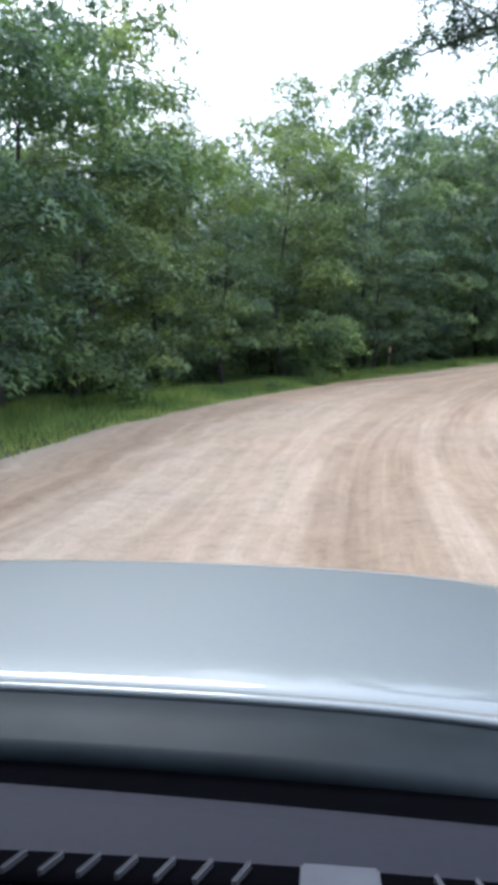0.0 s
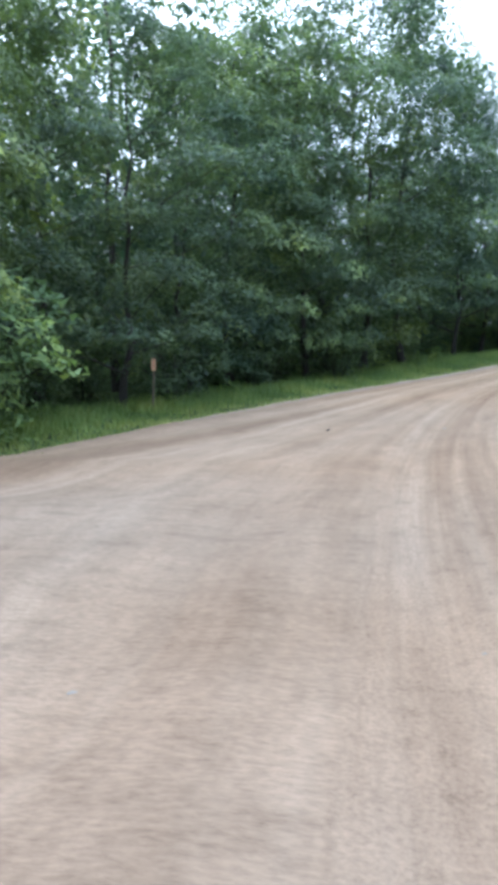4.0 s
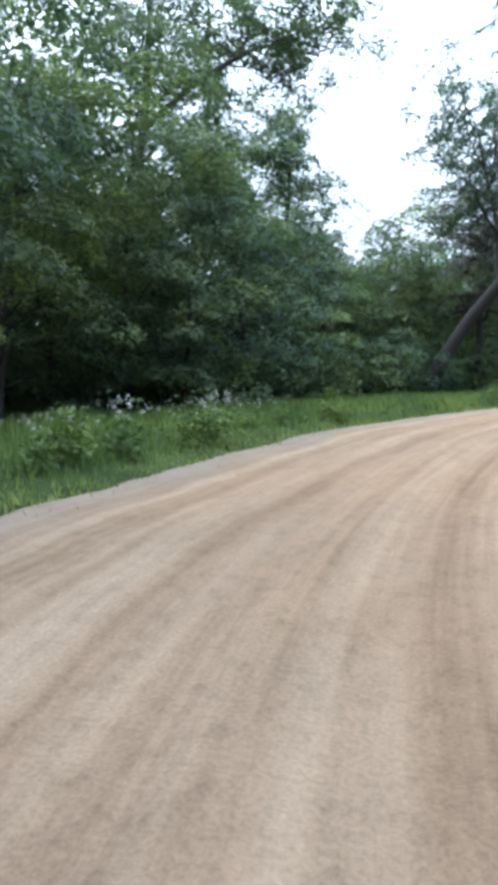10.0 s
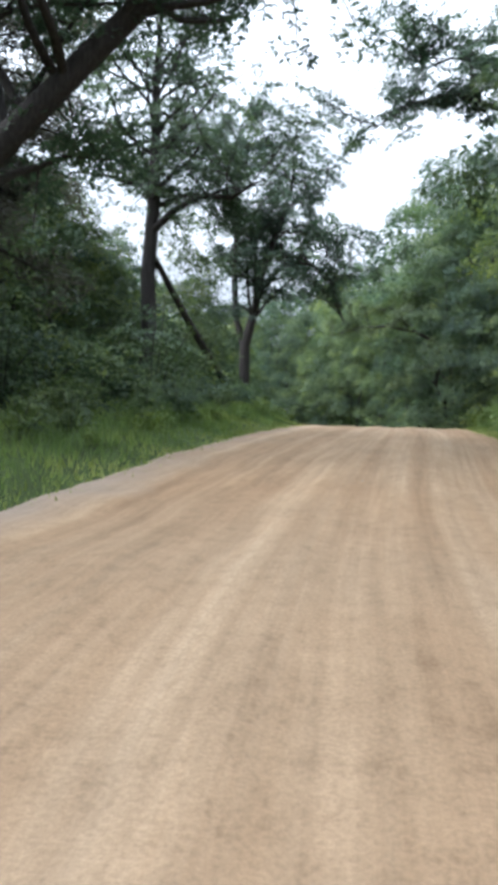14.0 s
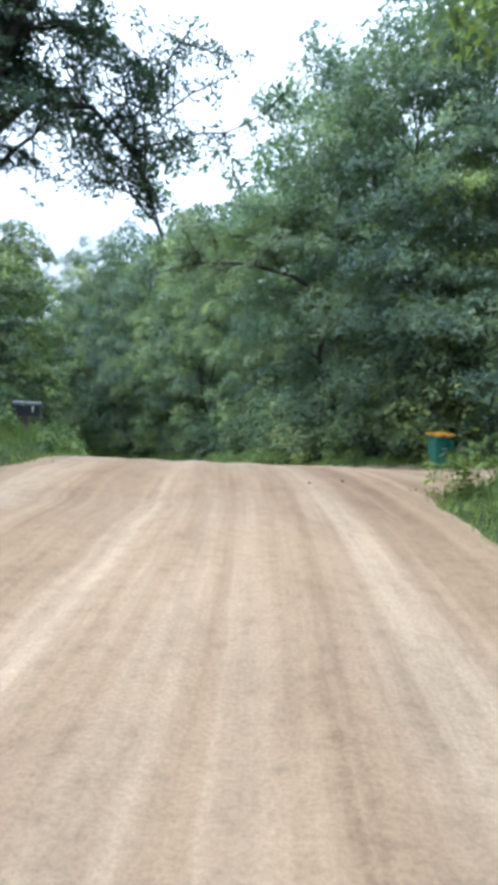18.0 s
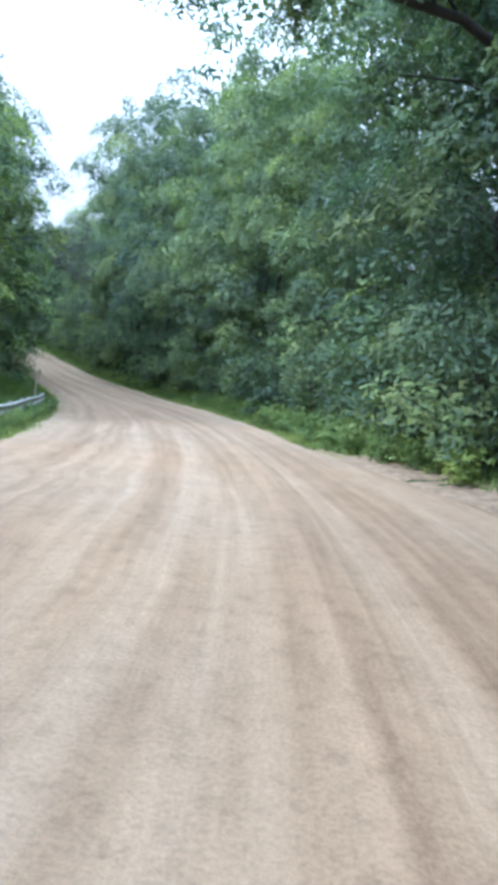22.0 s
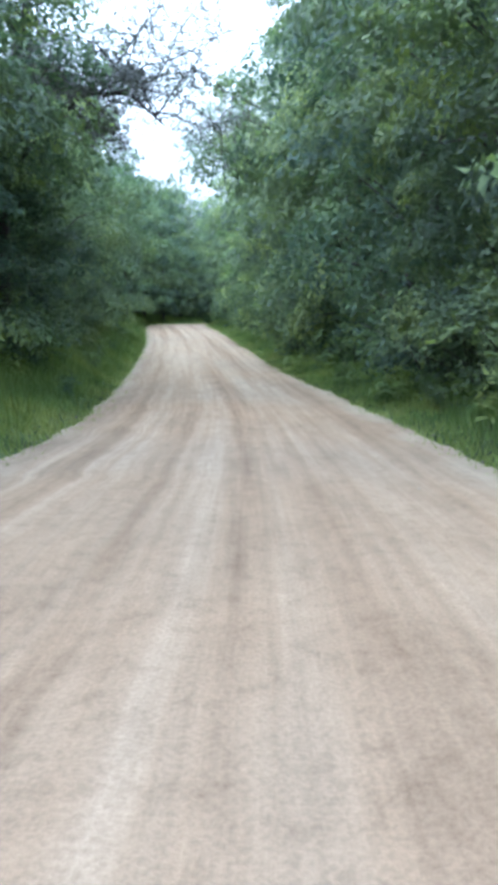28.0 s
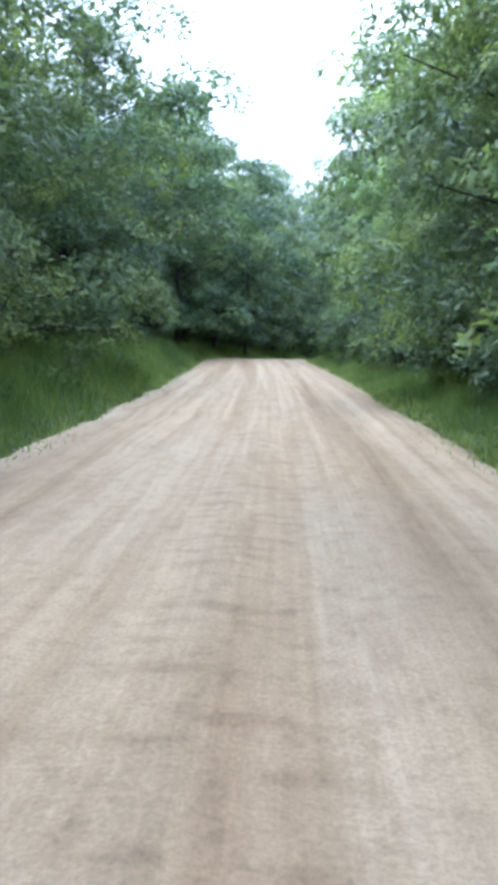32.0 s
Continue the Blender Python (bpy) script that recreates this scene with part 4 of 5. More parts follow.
birch.matrix_basis = pose(p.x, p.y, p.z - 0.1)
dk = [(0, 0, 0), (0.2, 0.1, 2.2), (0.0, 0.3, 4.2), (0.3, 0.2, 6.2), (0.1, 0.4, 8.2), (0.4, 0.3, 10.4)]
lone_tree("dark tree with leaves coloured grey for sky haze, behind the leaning trunk", 82.5, -10.0,
          limbed_tree(313, ((dk, [0.2, 0.17, 0.15, 0.12, 0.08, 0.03]),), 40, 2.9, 30000, 0.12, 0.34, up=0.2, blob=0.55),
          LEAF_HAZED, heading(82.5))
# dead pole leaning against the straight trunk
foot, head = at(101.0, -6.9), at(93.4, -9.35)
head = Vector((head.x, head.y, CL[int(np.searchsorted(CS, 93.4)), 2] + 6.2))
q = np.array([np.array(foot) + (np.array(head) - np.array(foot)) * k - (0, 0, 0.25 * math.sin(math.pi * k) + 0.1 * (k == 0)) for k in np.linspace(0, 1, 7)])
v, f = tube_arrays(q, np.linspace(0.21, 0.12, 7), 9)
tagged(new("dead_trunk", mesh_np("dead_trunk", v, f, BARK, smooth=True)), "bare dead trunk leaning against a taller tree", "tree trunk")
# trees whose limbs hang over the gravel
ov = [(0, 0, 0), (0.2, 0.1, 2.6), (0.0, 0.2, 5.2), (-0.6, 0.2, 7.4), (-2.0, 0.2, 8.7), (-3.6, 0.1, 9.9), (-5.4, 0.0, 10.2), (-7.2, 0.0, 9.8)]
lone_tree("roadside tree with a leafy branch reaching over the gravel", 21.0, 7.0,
          limbed_tree(305, ((ov, [0.3, 0.26, 0.22, 0.18, 0.14, 0.09, 0.05, 0.02]),), 28, 2.3, 13000, 0.11, 0.5, up=0.0, blob=0.42), LEAF_BACKLIT, heading(21.0))
over_r = [(0, 0, 0), (0.1, 0, 2.5), (-0.1, 0.1, 5.0), (-0.3, 0.1, 7.5), (-0.8, 0.2, 9.6), (-1.6, 0.2, 11.6), (-2.2, 0.1, 13.4)]
over_limb = [(-0.2, 0.1, 6.2), (-1.6, -0.1, 8.0), (-3.2, -0.2, 9.3), (-4.8, -0.3, 9.9), (-6.2, -0.3, 9.6), (-7.2, -0.3, 8.9)]
over_limb1 = [(-0.6, 0.1, 8.6), (-1.8, 0.4, 10.2), (-3.2, 0.7, 11.2), (-4.8, 0.8, 11.6), (-6.0, 0.8, 11.2)]
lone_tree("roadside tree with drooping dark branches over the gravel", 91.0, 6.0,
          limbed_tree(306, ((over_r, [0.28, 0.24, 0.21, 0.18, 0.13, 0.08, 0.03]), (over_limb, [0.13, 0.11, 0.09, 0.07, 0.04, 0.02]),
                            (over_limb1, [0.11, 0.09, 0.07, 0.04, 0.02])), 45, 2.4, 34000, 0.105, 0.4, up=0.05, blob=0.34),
          LEAF_BACKLIT, heading(91.0))
over_far = [(0, 0, 0), (0.1, 0.1, 3.0), (-0.2, 0.1, 6.0), (-0.4, 0.1, 9.0), (-0.9, 0.2, 12.0), (-1.4, 0.2, 15.5)]
over_far1 = [(-0.2, 0.1, 4.6), (-2.4, 0.0, 6.4), (-4.8, -0.2, 7.5), (-7.0, -0.3, 7.8), (-9.0, -0.4, 7.6), (-11.0, -0.5, 6.9)]
over_far2 = [(-0.3, 0.1, 6.5), (-2.6, 0.6, 8.2), (-5.0, 0.9, 9.2), (-7.4, 1.0, 9.3)]
lone_tree("tall roadside tree stretching one leafy limb over the gravel", 117.5, 8.6,
          limbed_tree(308, ((over_far, [0.3, 0.26, 0.22, 0.18, 0.12, 0.04]), (over_far1, [0.14, 0.12, 0.1, 0.08, 0.05, 0.02]),
                            (over_far2, [0.12, 0.09, 0.06, 0.02])), 42, 2.4, 30000, 0.12, 0.4, up=0.05, blob=0.5), LEAF_DARK, heading(117.5))
end_limb = [(-0.3, 0.1, 6.6), (-1.6, 0.0, 8.6), (-3.4, -0.2, 9.9), (-5.2, -0.3, 10.2), (-6.8, -0.4, 9.4)]
lone_tree("tall roadside tree leaning its leafy limb over the gravel", 175.0, 7.2,
          limbed_tree(310, ((over_far, [0.3, 0.26, 0.22, 0.18, 0.12, 0.04]), (end_limb, [0.10, 0.08, 0.06, 0.04, 0.02])), 44, 3.0, 26000, 0.12, 0.35, up=0.1, blob=0.6),
          LEAF, heading(175.0))
tall_p = [(0, 0, 0), (0.1, 0.1, 3.5), (0.0, 0.3, 7.0), (0.2, 0.5, 10.0), (0.3, 0.5, 13.5), (0.2, 0.6, 17.5)]
tall_l = [(0.1, 0.4, 9.4), (0.9, 2.2, 11.6), (1.6, 4.2, 13.4), (2.3, 6.2, 14.6), (2.8, 7.8, 14.6)]
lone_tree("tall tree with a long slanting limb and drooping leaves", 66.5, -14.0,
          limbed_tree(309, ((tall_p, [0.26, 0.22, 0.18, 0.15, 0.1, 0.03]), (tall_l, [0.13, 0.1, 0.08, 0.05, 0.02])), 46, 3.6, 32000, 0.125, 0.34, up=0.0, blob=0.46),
          LEAF_BACKLIT, heading(66.5))
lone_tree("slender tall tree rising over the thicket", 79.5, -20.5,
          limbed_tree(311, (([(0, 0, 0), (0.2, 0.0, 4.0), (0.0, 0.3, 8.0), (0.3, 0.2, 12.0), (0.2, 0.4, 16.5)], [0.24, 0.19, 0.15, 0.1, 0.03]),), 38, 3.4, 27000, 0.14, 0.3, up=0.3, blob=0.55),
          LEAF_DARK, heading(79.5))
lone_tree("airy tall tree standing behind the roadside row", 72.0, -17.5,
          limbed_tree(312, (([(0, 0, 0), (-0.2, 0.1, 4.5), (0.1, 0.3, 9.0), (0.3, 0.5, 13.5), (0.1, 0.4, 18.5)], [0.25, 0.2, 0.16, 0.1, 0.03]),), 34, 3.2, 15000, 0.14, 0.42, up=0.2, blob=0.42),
          LEAF_BACKLIT, heading(72.0))
over_l = [(0, 0, 0), (-0.1, 0, 2.5), (0.1, 0.1, 5.0), (0.4, 0.1, 7.5), (1.0, 0.2, 10.0), (1.8, 0.2, 12.5), (2.4, 0.1, 15.0)]
over_limb2 = [(0.2, 0.1, 6.0), (1.6, 0.0, 7.6), (3.0, -0.2, 8.6), (4.4, -0.3, 8.6), (5.5, -0.4, 7.6)]
lone_tree("roadside tree with a leafy crown coloured plum-grey for sky haze, over the gravel", 161.5, -7.2,
          limbed_tree(307, ((over_l, [0.3, 0.26, 0.23, 0.2, 0.14, 0.08, 0.03]), (over_limb2, [0.13, 0.11, 0.09, 0.06, 0.02])), 44, 3.8, 24000, 0.115, 0.40, up=0.2, blob=0.55),
          LEAF_HAZED, heading(161.5))


# ---- shrubs and weeds ----
def shrub_arrays(seed, h, wide, n_leaf, leaf, stems=9, blob=0.22):
    r = np.random.RandomState(seed)
    wood, cents = [], []
    for i in range(stems):
        az, rad = r.uniform(0, 6.28), wide * r.uniform(0.2, 1.0)
        top = np.array([math.cos(az) * rad, math.sin(az) * rad, h * r.uniform(0.5, 1.0) * (1.1 - 0.5 * rad / wide)])
        mid = top * (0.4, 0.4, 0.6) + r.normal(0, 0.06, 3)
        pts = np.array([(top[0] * 0.1, top[1] * 0.1, 0), mid, top])
        wood.append(tube_arrays(pts, (0.025, 0.017, 0.006), 4))
        for q in np.linspace(0.15, 1, 8):
            c = (1 - q) ** 2 * pts[0] + 2 * q * (1 - q) * pts[1] + q * q * pts[2]
            cents.append(c + r.normal(0, 0.12, 3) * wide)
    c = np.array(cents)
    c[:, 2] = np.abs(c[:, 2])
    return join_arrays(wood), spray_leaves(r, c, (0, 0), n_leaf, leaf, blob * wide * 1.3, simple=True)


SHRUBS = []
for i, (h, wd, nl, lf, mat, lab) in enumerate(((2.4, 1.4, 1800, 0.125, LEAF, "leafy green shrub at the foot of the trees"),
                                               (3.4, 1.7, 2200, 0.13, LEAF_DARK, "tall dark green shrub under the trees"),
                                               (1.7, 1.2, 1300, 0.12, LEAF_LIGHT, "low light green shrub beside the grass verge"),
                                               (4.2, 1.9, 2500, 0.135, LEAF, "tall bushy sapling thicket at the edge of the wood"))):
    w, lv = shrub_arrays(400 + i, h, wd, nl, lf)
    SHRUBS.append((tree_thing("shrub", lab, "shrub", "understory shrubs", w, lv, BARK, mat, "foliage", "stem"), lab))
used = set()


def put_shrub(k, m):
    if k in used:
        return put_copy(SHRUBS[k][0], m)
    used.add(k)
    SHRUBS[k][0].matrix_basis = m
    return SHRUBS[k][0]


for side, s0, s1, step in ((-1, -8, 235, 2.0), (1, 84, 235, 1.35)):
    s = s0
    while s < s1:
        s += step * rng.uniform(0.6, 1.4)
        if side > 0 and 98.2 < s < 103.5 or side < 0 and 97 < s < 127:
            continue
        k = rng.choice(4, p=(0.3, 0.3, 0.15, 0.25))
        if side < 0 and s < 62:
            if rng.uniform() < 0.6:
                continue
            k = 1
        if side < 0:
            off = edge_l(s) - gap_left(s) + rng.uniform(-1.4, 0.9)
        else:
            off = edge_r(s) + gap_right(s) * 0.62 + rng.uniform(-0.7, 0.8)
        put_shrub(k, place(s, off, rng.uniform(0, 6.28), rng.uniform(0.7, 1.15) * (1.25 if side > 0 and s > 104 else 1.0)))
# dark undergrowth between the trunks of the first bend
for i in range(34):
    s = -4 + 2.0 * i + rng.uniform(-0.5, 0.5)
    put_shrub((1, 3, 1)[i % 3], place(s, edge_l(s) - gap_left(s) - rng.uniform(2.2, 4.4), rng.uniform(0, 6.28), rng.uniform(0.8, 1.15)))
# bushes at the back of the narrow verge before the side drive
for i in range(12):
    s = 79.0 + 2.1 * i + rng.uniform(-0.5, 0.5)
    put_shrub((0, 1)[i % 2], place(s, edge_l(s) - rng.uniform(1.9, 2.6), rng.uniform(0, 6.28), rng.uniform(0.4, 0.58)))
# trees and bushes close the corner behind the side drive
for s, off, k in ((107.6, 9.4, 0), (110.2, 8.9, 1), (113.8, 11.8, 2)):
    put_copy(made[2, k] if (2, k) in made else made[1, 0], place(s, off, 2.0 * k, 1.0))
for s, off in ((109.6, 8.4), (111.0, 8.6), (107.4, 9.3)):
    put_shrub(3, place(s, off, s, 1.45))
for i in range(10):
    put_shrub((1, 3)[i % 2], place(rng.uniform(102, 110), rng.uniform(9.5, 15.5), rng.uniform(0, 6.28), rng.uniform(1.0, 1.5)))
# low leafy growth at the back of the verges towards the last bend
lr = np.random.RandomState(77)
for i in range(48):
    s = 142.0 + 1.05 * i + lr.uniform(-0.5, 0.5)
    off = edge_l(s) - lr.uniform(0.9, 3.0) if i % 3 else edge_r(s) + lr.uniform(1.2, 2.6)
    put_shrub((0, 1, 0, 2)[i % 4], place(s, off, lr.uniform(0, 6.28), lr.uniform(0.26, 0.46)))
# thicket behind the clearing
THICKET = []
for i, (h, sp, mat) in enumerate(((7.2, 2.9, LEAF_DARK), (8.4, 3.1, LEAF_DARK), (6.2, 2.8, LEAF))):
    w, lv = tree_arrays(260 + i, h, 0.3, sp, 8200, 0.15, 0.09, 34, (0.5, 1.1), 0.7)
    THICKET.append(tree_thing("tree", "low dark bushy tree in the thicket behind the grass", "tree", "thicket behind the clearing", w, lv, BARK, mat))
for i in range(30):
    s = 62 + 1.65 * i + rng.uniform(-0.6, 0.6)
    off = -(12.5 if s < 96 else 10.0) - 2.4 * (i % 2) - rng.uniform(0, 1.0)
    m = place(s, off, radians(heading(s)) + rng.normal(0, 0.6), rng.uniform(0.85, 1.15) * (0.8 if s > 100 else 1.0))
    if i < 3:
        THICKET[i].matrix_basis = m
    else:
        put_copy(THICKET[i % 3], m)
for i in range(30):
    s = rng.uniform(64, 112)
    off = -rng.uniform(10.5, 15.0) if s < 96 else -rng.uniform(8.5, 12.0)
    put_shrub((0, 1, 3, 1)[rng.randint(4)], place(s, off, rng.uniform(0, 6.28), rng.uniform(0.7, 1.2)))
# dark bushes round the feet of the trunks there
for s, off, k, size in ((86.5, -10.2, 1, 0.8), (89.6, -9.6, 0, 0.8), (91.6, -8.8, 1, 0.75), (94.0, -8.4, 3, 0.6), (96.2, -8.7, 1, 0.8), (98.4, -7.7, 0, 0.85),
                        (100.2, -8.2, 1, 0.8), (101.8, -7.0, 2, 0.9), (103.2, -7.6, 0, 0.9), (106.2, -7.4, 1, 0.7), (107.5, -6.6, 2, 0.9), (84.0, -7.6, 0, 0.6), (86.8, -7.2, 1, 0.5), (89.4, -7.0, 0, 0.6), (92.0, -6.9, 1, 0.5), (94.6, -6.5, 0, 0.55), (97.0, -6.4, 2, 0.7), (99.2, -6.2, 0, 0.6), (101.0, -6.0, 1, 0.45), (103.4, -6.0, 2, 0.75), (76.0, -11.2, 1, 0.9), (78.6, -10.9, 1, 0.8), (81.0, -11.0, 0, 0.9)):
    put_shrub(k, place(s, off, s, size))

w, lv = shrub_arrays(450, 4.6, 2.1, 3800, 0.17, 16)
bush = tree_thing("shrub", "round light green bush in front of the dark wood", "shrub", "", w, lv, BARK, LEAF_LIGHT, "foliage", "stem")
bush.matrix_basis = place(31.0, -7.9, 0.4, 1.0)
w, lv = shrub_arrays(451, 3.2, 1.6, 2600, 0.15, 14)
bush = tree_thing("shrub", "yellowish green bush at the foot of the trees", "shrub", "", w, lv, BARK, LEAF_LIGHT, "foliage", "stem")
bush.matrix_basis = place(18.0, -9.4, 1.4, 1.0)

WEEDS = []
for i, (h, wd, nl, lf, lab) in enumerate(((0.9, 0.45, 230, 0.11, "clump of broad-leaved green weeds on the verge"), (1.3, 0.55, 320, 0.10, "tall leafy weed clump on the verge"),
                                          (0.55, 0.5, 200, 0.13, "low spreading green weeds at the gravel edge"))):
    w, lv = shrub_arrays(500 + i, h, wd, nl, lf, 7, 0.28)
    clump = tagged(new("weed_clump"), lab, "weeds", "roadside weeds")
    part_mesh("foliage", mesh_np("foliage", lv[0], lv[1], WEED), clump)
    WEEDS.append(clump)
# clumps with small white flower heads
PETAL = plain("white_petals", (0.72, 0.73, 0.70), 0.8)
w, lv = shrub_arrays(510, 0.85, 0.5, 260, 0.10, 8, 0.28)
white_weed = tagged(new("weed_clump"), "green weed clump topped with small white flowers", "weeds", "white-flowered weeds")
part_mesh("foliage", mesh_np("foliage", lv[0], lv[1], WEED), white_weed)
fr = np.random.RandomState(511)
heads = fr.normal(0, 0.28, (18, 3)) * (1, 1, 0.35) + (0, 0, 0.82)
v, f = leaf_arrays(fr, np.repeat(heads, 8, 0) + fr.normal(0, 0.022, (144, 3)), 0.03, 1.5)
tagged(part_mesh("flowers", mesh_np("flowers", v, f, PETAL), white_weed, "small white flower heads"), kind="stuff")
spots = [(fr.uniform(57, 64), -fr.uniform(0.6, 1.7)) for k in range(11)]
for k, (s, a) in enumerate(spots):
    m = place(s, edge_l(s) + a, fr.uniform(0, 6.28), fr.uniform(0.7, 1.1), 0.02)
    if k == 0:
        white_weed.matrix_basis = m
    else:
        put_copy(white_weed, m)


def fern_frond(az, ln):
    """One arching frond: a stem with leaflets that shorten to the tip."""
    items = []
    n = 15
    q = np.linspace(0.15, 1, n)
    x, z = ln * q * 0.8, ln * (1.25 * q - 0.95 * q * q)
    for side in (-1, 1):
        wid = ln * 0.24 * np.sin(np.pi * (0.12 + 0.88 * q)) + 0.01
        a = np.stack([x, 0 * x, z], 1)
        b = np.stack([x + 0.03, side * wid, z - wid * 0.25], 1)
        c = np.stack([x + ln * 0.05, 0 * x, z], 1)
        items.append((np.stack([a, b, c], 1).reshape(-1, 3), np.arange(n * 3).reshape(-1, 3)))
    v, f = join_arrays(items)
    ca, sa = math.cos(az), math.sin(az)
    return np.stack([v[:, 0] * ca - v[:, 1] * sa, v[:, 0] * sa + v[:, 1] * ca, v[:, 2]], 1), f


fern = tagged(new("fern"), "bright green fern with arching fronds on the verge", "fern", "ferns at the gravel edge")
for k in range(11):
    v, f = fern_frond(k * 2.4, fr.uniform(0.7, 1.05))
    part_mesh("frond", mesh_np("frond", v, f, GRASS), fern)
for k, (s, off) in enumerate(((123.0, 3.3), (121.4, 3.7), (122.2, 4.3), (120.4, 4.4), (119.2, 4.3), (125.5, 3.6))):
    m = place(s, off, k * 1.1, 0.85 + 0.07 * (k % 4), 0.02)
    if k == 0:
        fern.matrix_basis = m
    else:
        put_copy(fern, m)
first = set()


def put_weed(k, m):
    if k in first:
        return put_copy(WEEDS[k], m)
    first.add(k)
    WEEDS[k].matrix_basis = m
    return WEEDS[k]


for i in range(150):
    side = -1 if rng.uniform() < 0.5 else 1
    s = rng.uniform(0, 225) if side < 0 else rng.uniform(86, 225)
    if side > 0 and 98.0 < s < 104.0:
        continue
    a = rng.uniform(0.7, 3.2)
    k = rng.choice(3, p=(0.4, 0.25, 0.35))
    if side > 0 and (s < 98 or 112 < s < 132):
        k, a = rng.choice((0, 1, 1)), rng.uniform(0.4, 2.4)
    if side < 0 and i % 3 == 0:
        s = rng.uniform(97, 124)
    if side < 0 and 95 < s < 124:
        k, a = rng.choice((0, 1)), rng.uniform(0.5, 2.6)
        if s < 109:
            k, a = 2, rng.uniform(0.3, 2.0)
    off = edge_l(s) - a if side < 0 else edge_r(s) + a
    put_weed(k, place(s, off, rng.uniform(0, 6.28), rng.uniform(0.7, 1.25), 0.02))

for i in range(16):
    s = 80.0 + 1.5 * i + rng.uniform(-0.5, 0.5)
    put_weed(rng.choice((0, 1)), place(s, edge_l(s) - rng.uniform(1.0, 1.8), rng.uniform(0, 6.28), rng.uniform(0.5, 0.8), 0.02))
# tall weeds hide most of the guardrail
for i in range(26):
    s = 112.0 + 0.84 * i + rng.uniform(-0.3, 0.3)
    put_weed(rng.choice((0, 1)), place(s, float(np.interp(s, [112, 122, 133], [-5.7, -5.3, -4.75])) + rng.uniform(0.2, 0.55), rng.uniform(0, 6.28), rng.uniform(0.45, 0.75), 0.02))

# lush tall weeds along the outer side of the bends
for s0, s1, n, a0, a1 in ((88.0, 96.6, 30, 0.3, 2.2), (113.0, 131.0, 50, 0.5, 2.6), (132.0, 165.0, 28, 0.4, 2.2)):
    for i in range(n):
        s = rng.uniform(s0, s1)
        put_weed(rng.choice((0, 1, 1)), place(s, edge_r(s) + rng.uniform(a0, a1), rng.uniform(0, 6.28), rng.uniform(0.75, 1.15) * (0.95 if s < 97 else 1.0), 0.02))


# ---- grass on both verges ----
def build_grass(n):
    r = np.random.RandomState(7)
    side = np.where(r.uniform(size=n) < 0.55, -1, 1)
    s = np.where(side < 0, r.uniform(2, 226, n), r.uniform(84, 226, n))
    reach = np.where(side < 0, gap_left(s), gap_right(s)) + 0.8
    a = reach * r.uniform(0, 1, n) ** 0.9 - 0.28 + 0.2 * wave(s, s * 0, 1.5) + r.normal(0, 0.15, n)
    off = np.where(side < 0, edge_l(s) - a, edge_r(s) + a)
    x, y = beside(s, off)
    # blades on the shoulder root in the gravel
    z = ground_z(x, y) + 0.13 * smooth01((0.25 - a) / 0.6)
    tallness = 0.10 + 0.25 * smooth01(a / 1.8) * (0.75 + 0.5 * wave(x, y, 2.0, 5.0))
    tallness = tallness + np.where(side < 0, 1.0, 0.35) * np.interp(s, [118, 126, 170, 186, 200], [0, 0.2, 0.26, 0.42, 0.42]) * smooth01(a / 1.1) * (0.8 + 0.5 * wave(x, y, 1.4, 9.0))
    h = tallness * r.uniform(0.6, 1.35, n)
    az = r.uniform(0, 6.28, n)
    wd = r.uniform(0.009, 0.024, n)
    bend = h * r.uniform(0.1, 0.6, n)
    ba = r.uniform(0, 6.28, n)
    base = np.stack([x, y, z - 0.02], 1)
    sx = np.stack([np.cos(az) * wd, np.sin(az) * wd, 0 * wd], 1)
    tip = base + np.stack([np.cos(ba) * bend, np.sin(ba) * bend, h], 1)
    v = np.stack([base - sx, base + sx, tip], 1).reshape(-1, 3)
    bare = (side > 0) & (s > 99) & (s < 119) & (a < 0.9 + 0.4 * wave(x, y, 1.3, 3.0))
    rim = a + r.normal(0, 0.25, n) < 0.5
    v = v.reshape(n, 3, 3)
    for name, keep, mat, label in (("grass", ~rim & ~bare, GRASS, "long green grass on both verges of the road"),
                                   ("edge_grass", rim & ~bare, GRASS_EDGE, "short yellowish grass along the gravel edge")):
        q = v[keep].reshape(-1, 3)
        tagged(new(name, mesh_np(name, q, np.arange(len(q)).reshape(-1, 3), mat)), label, "grass", kind="stuff")


build_grass(340000)


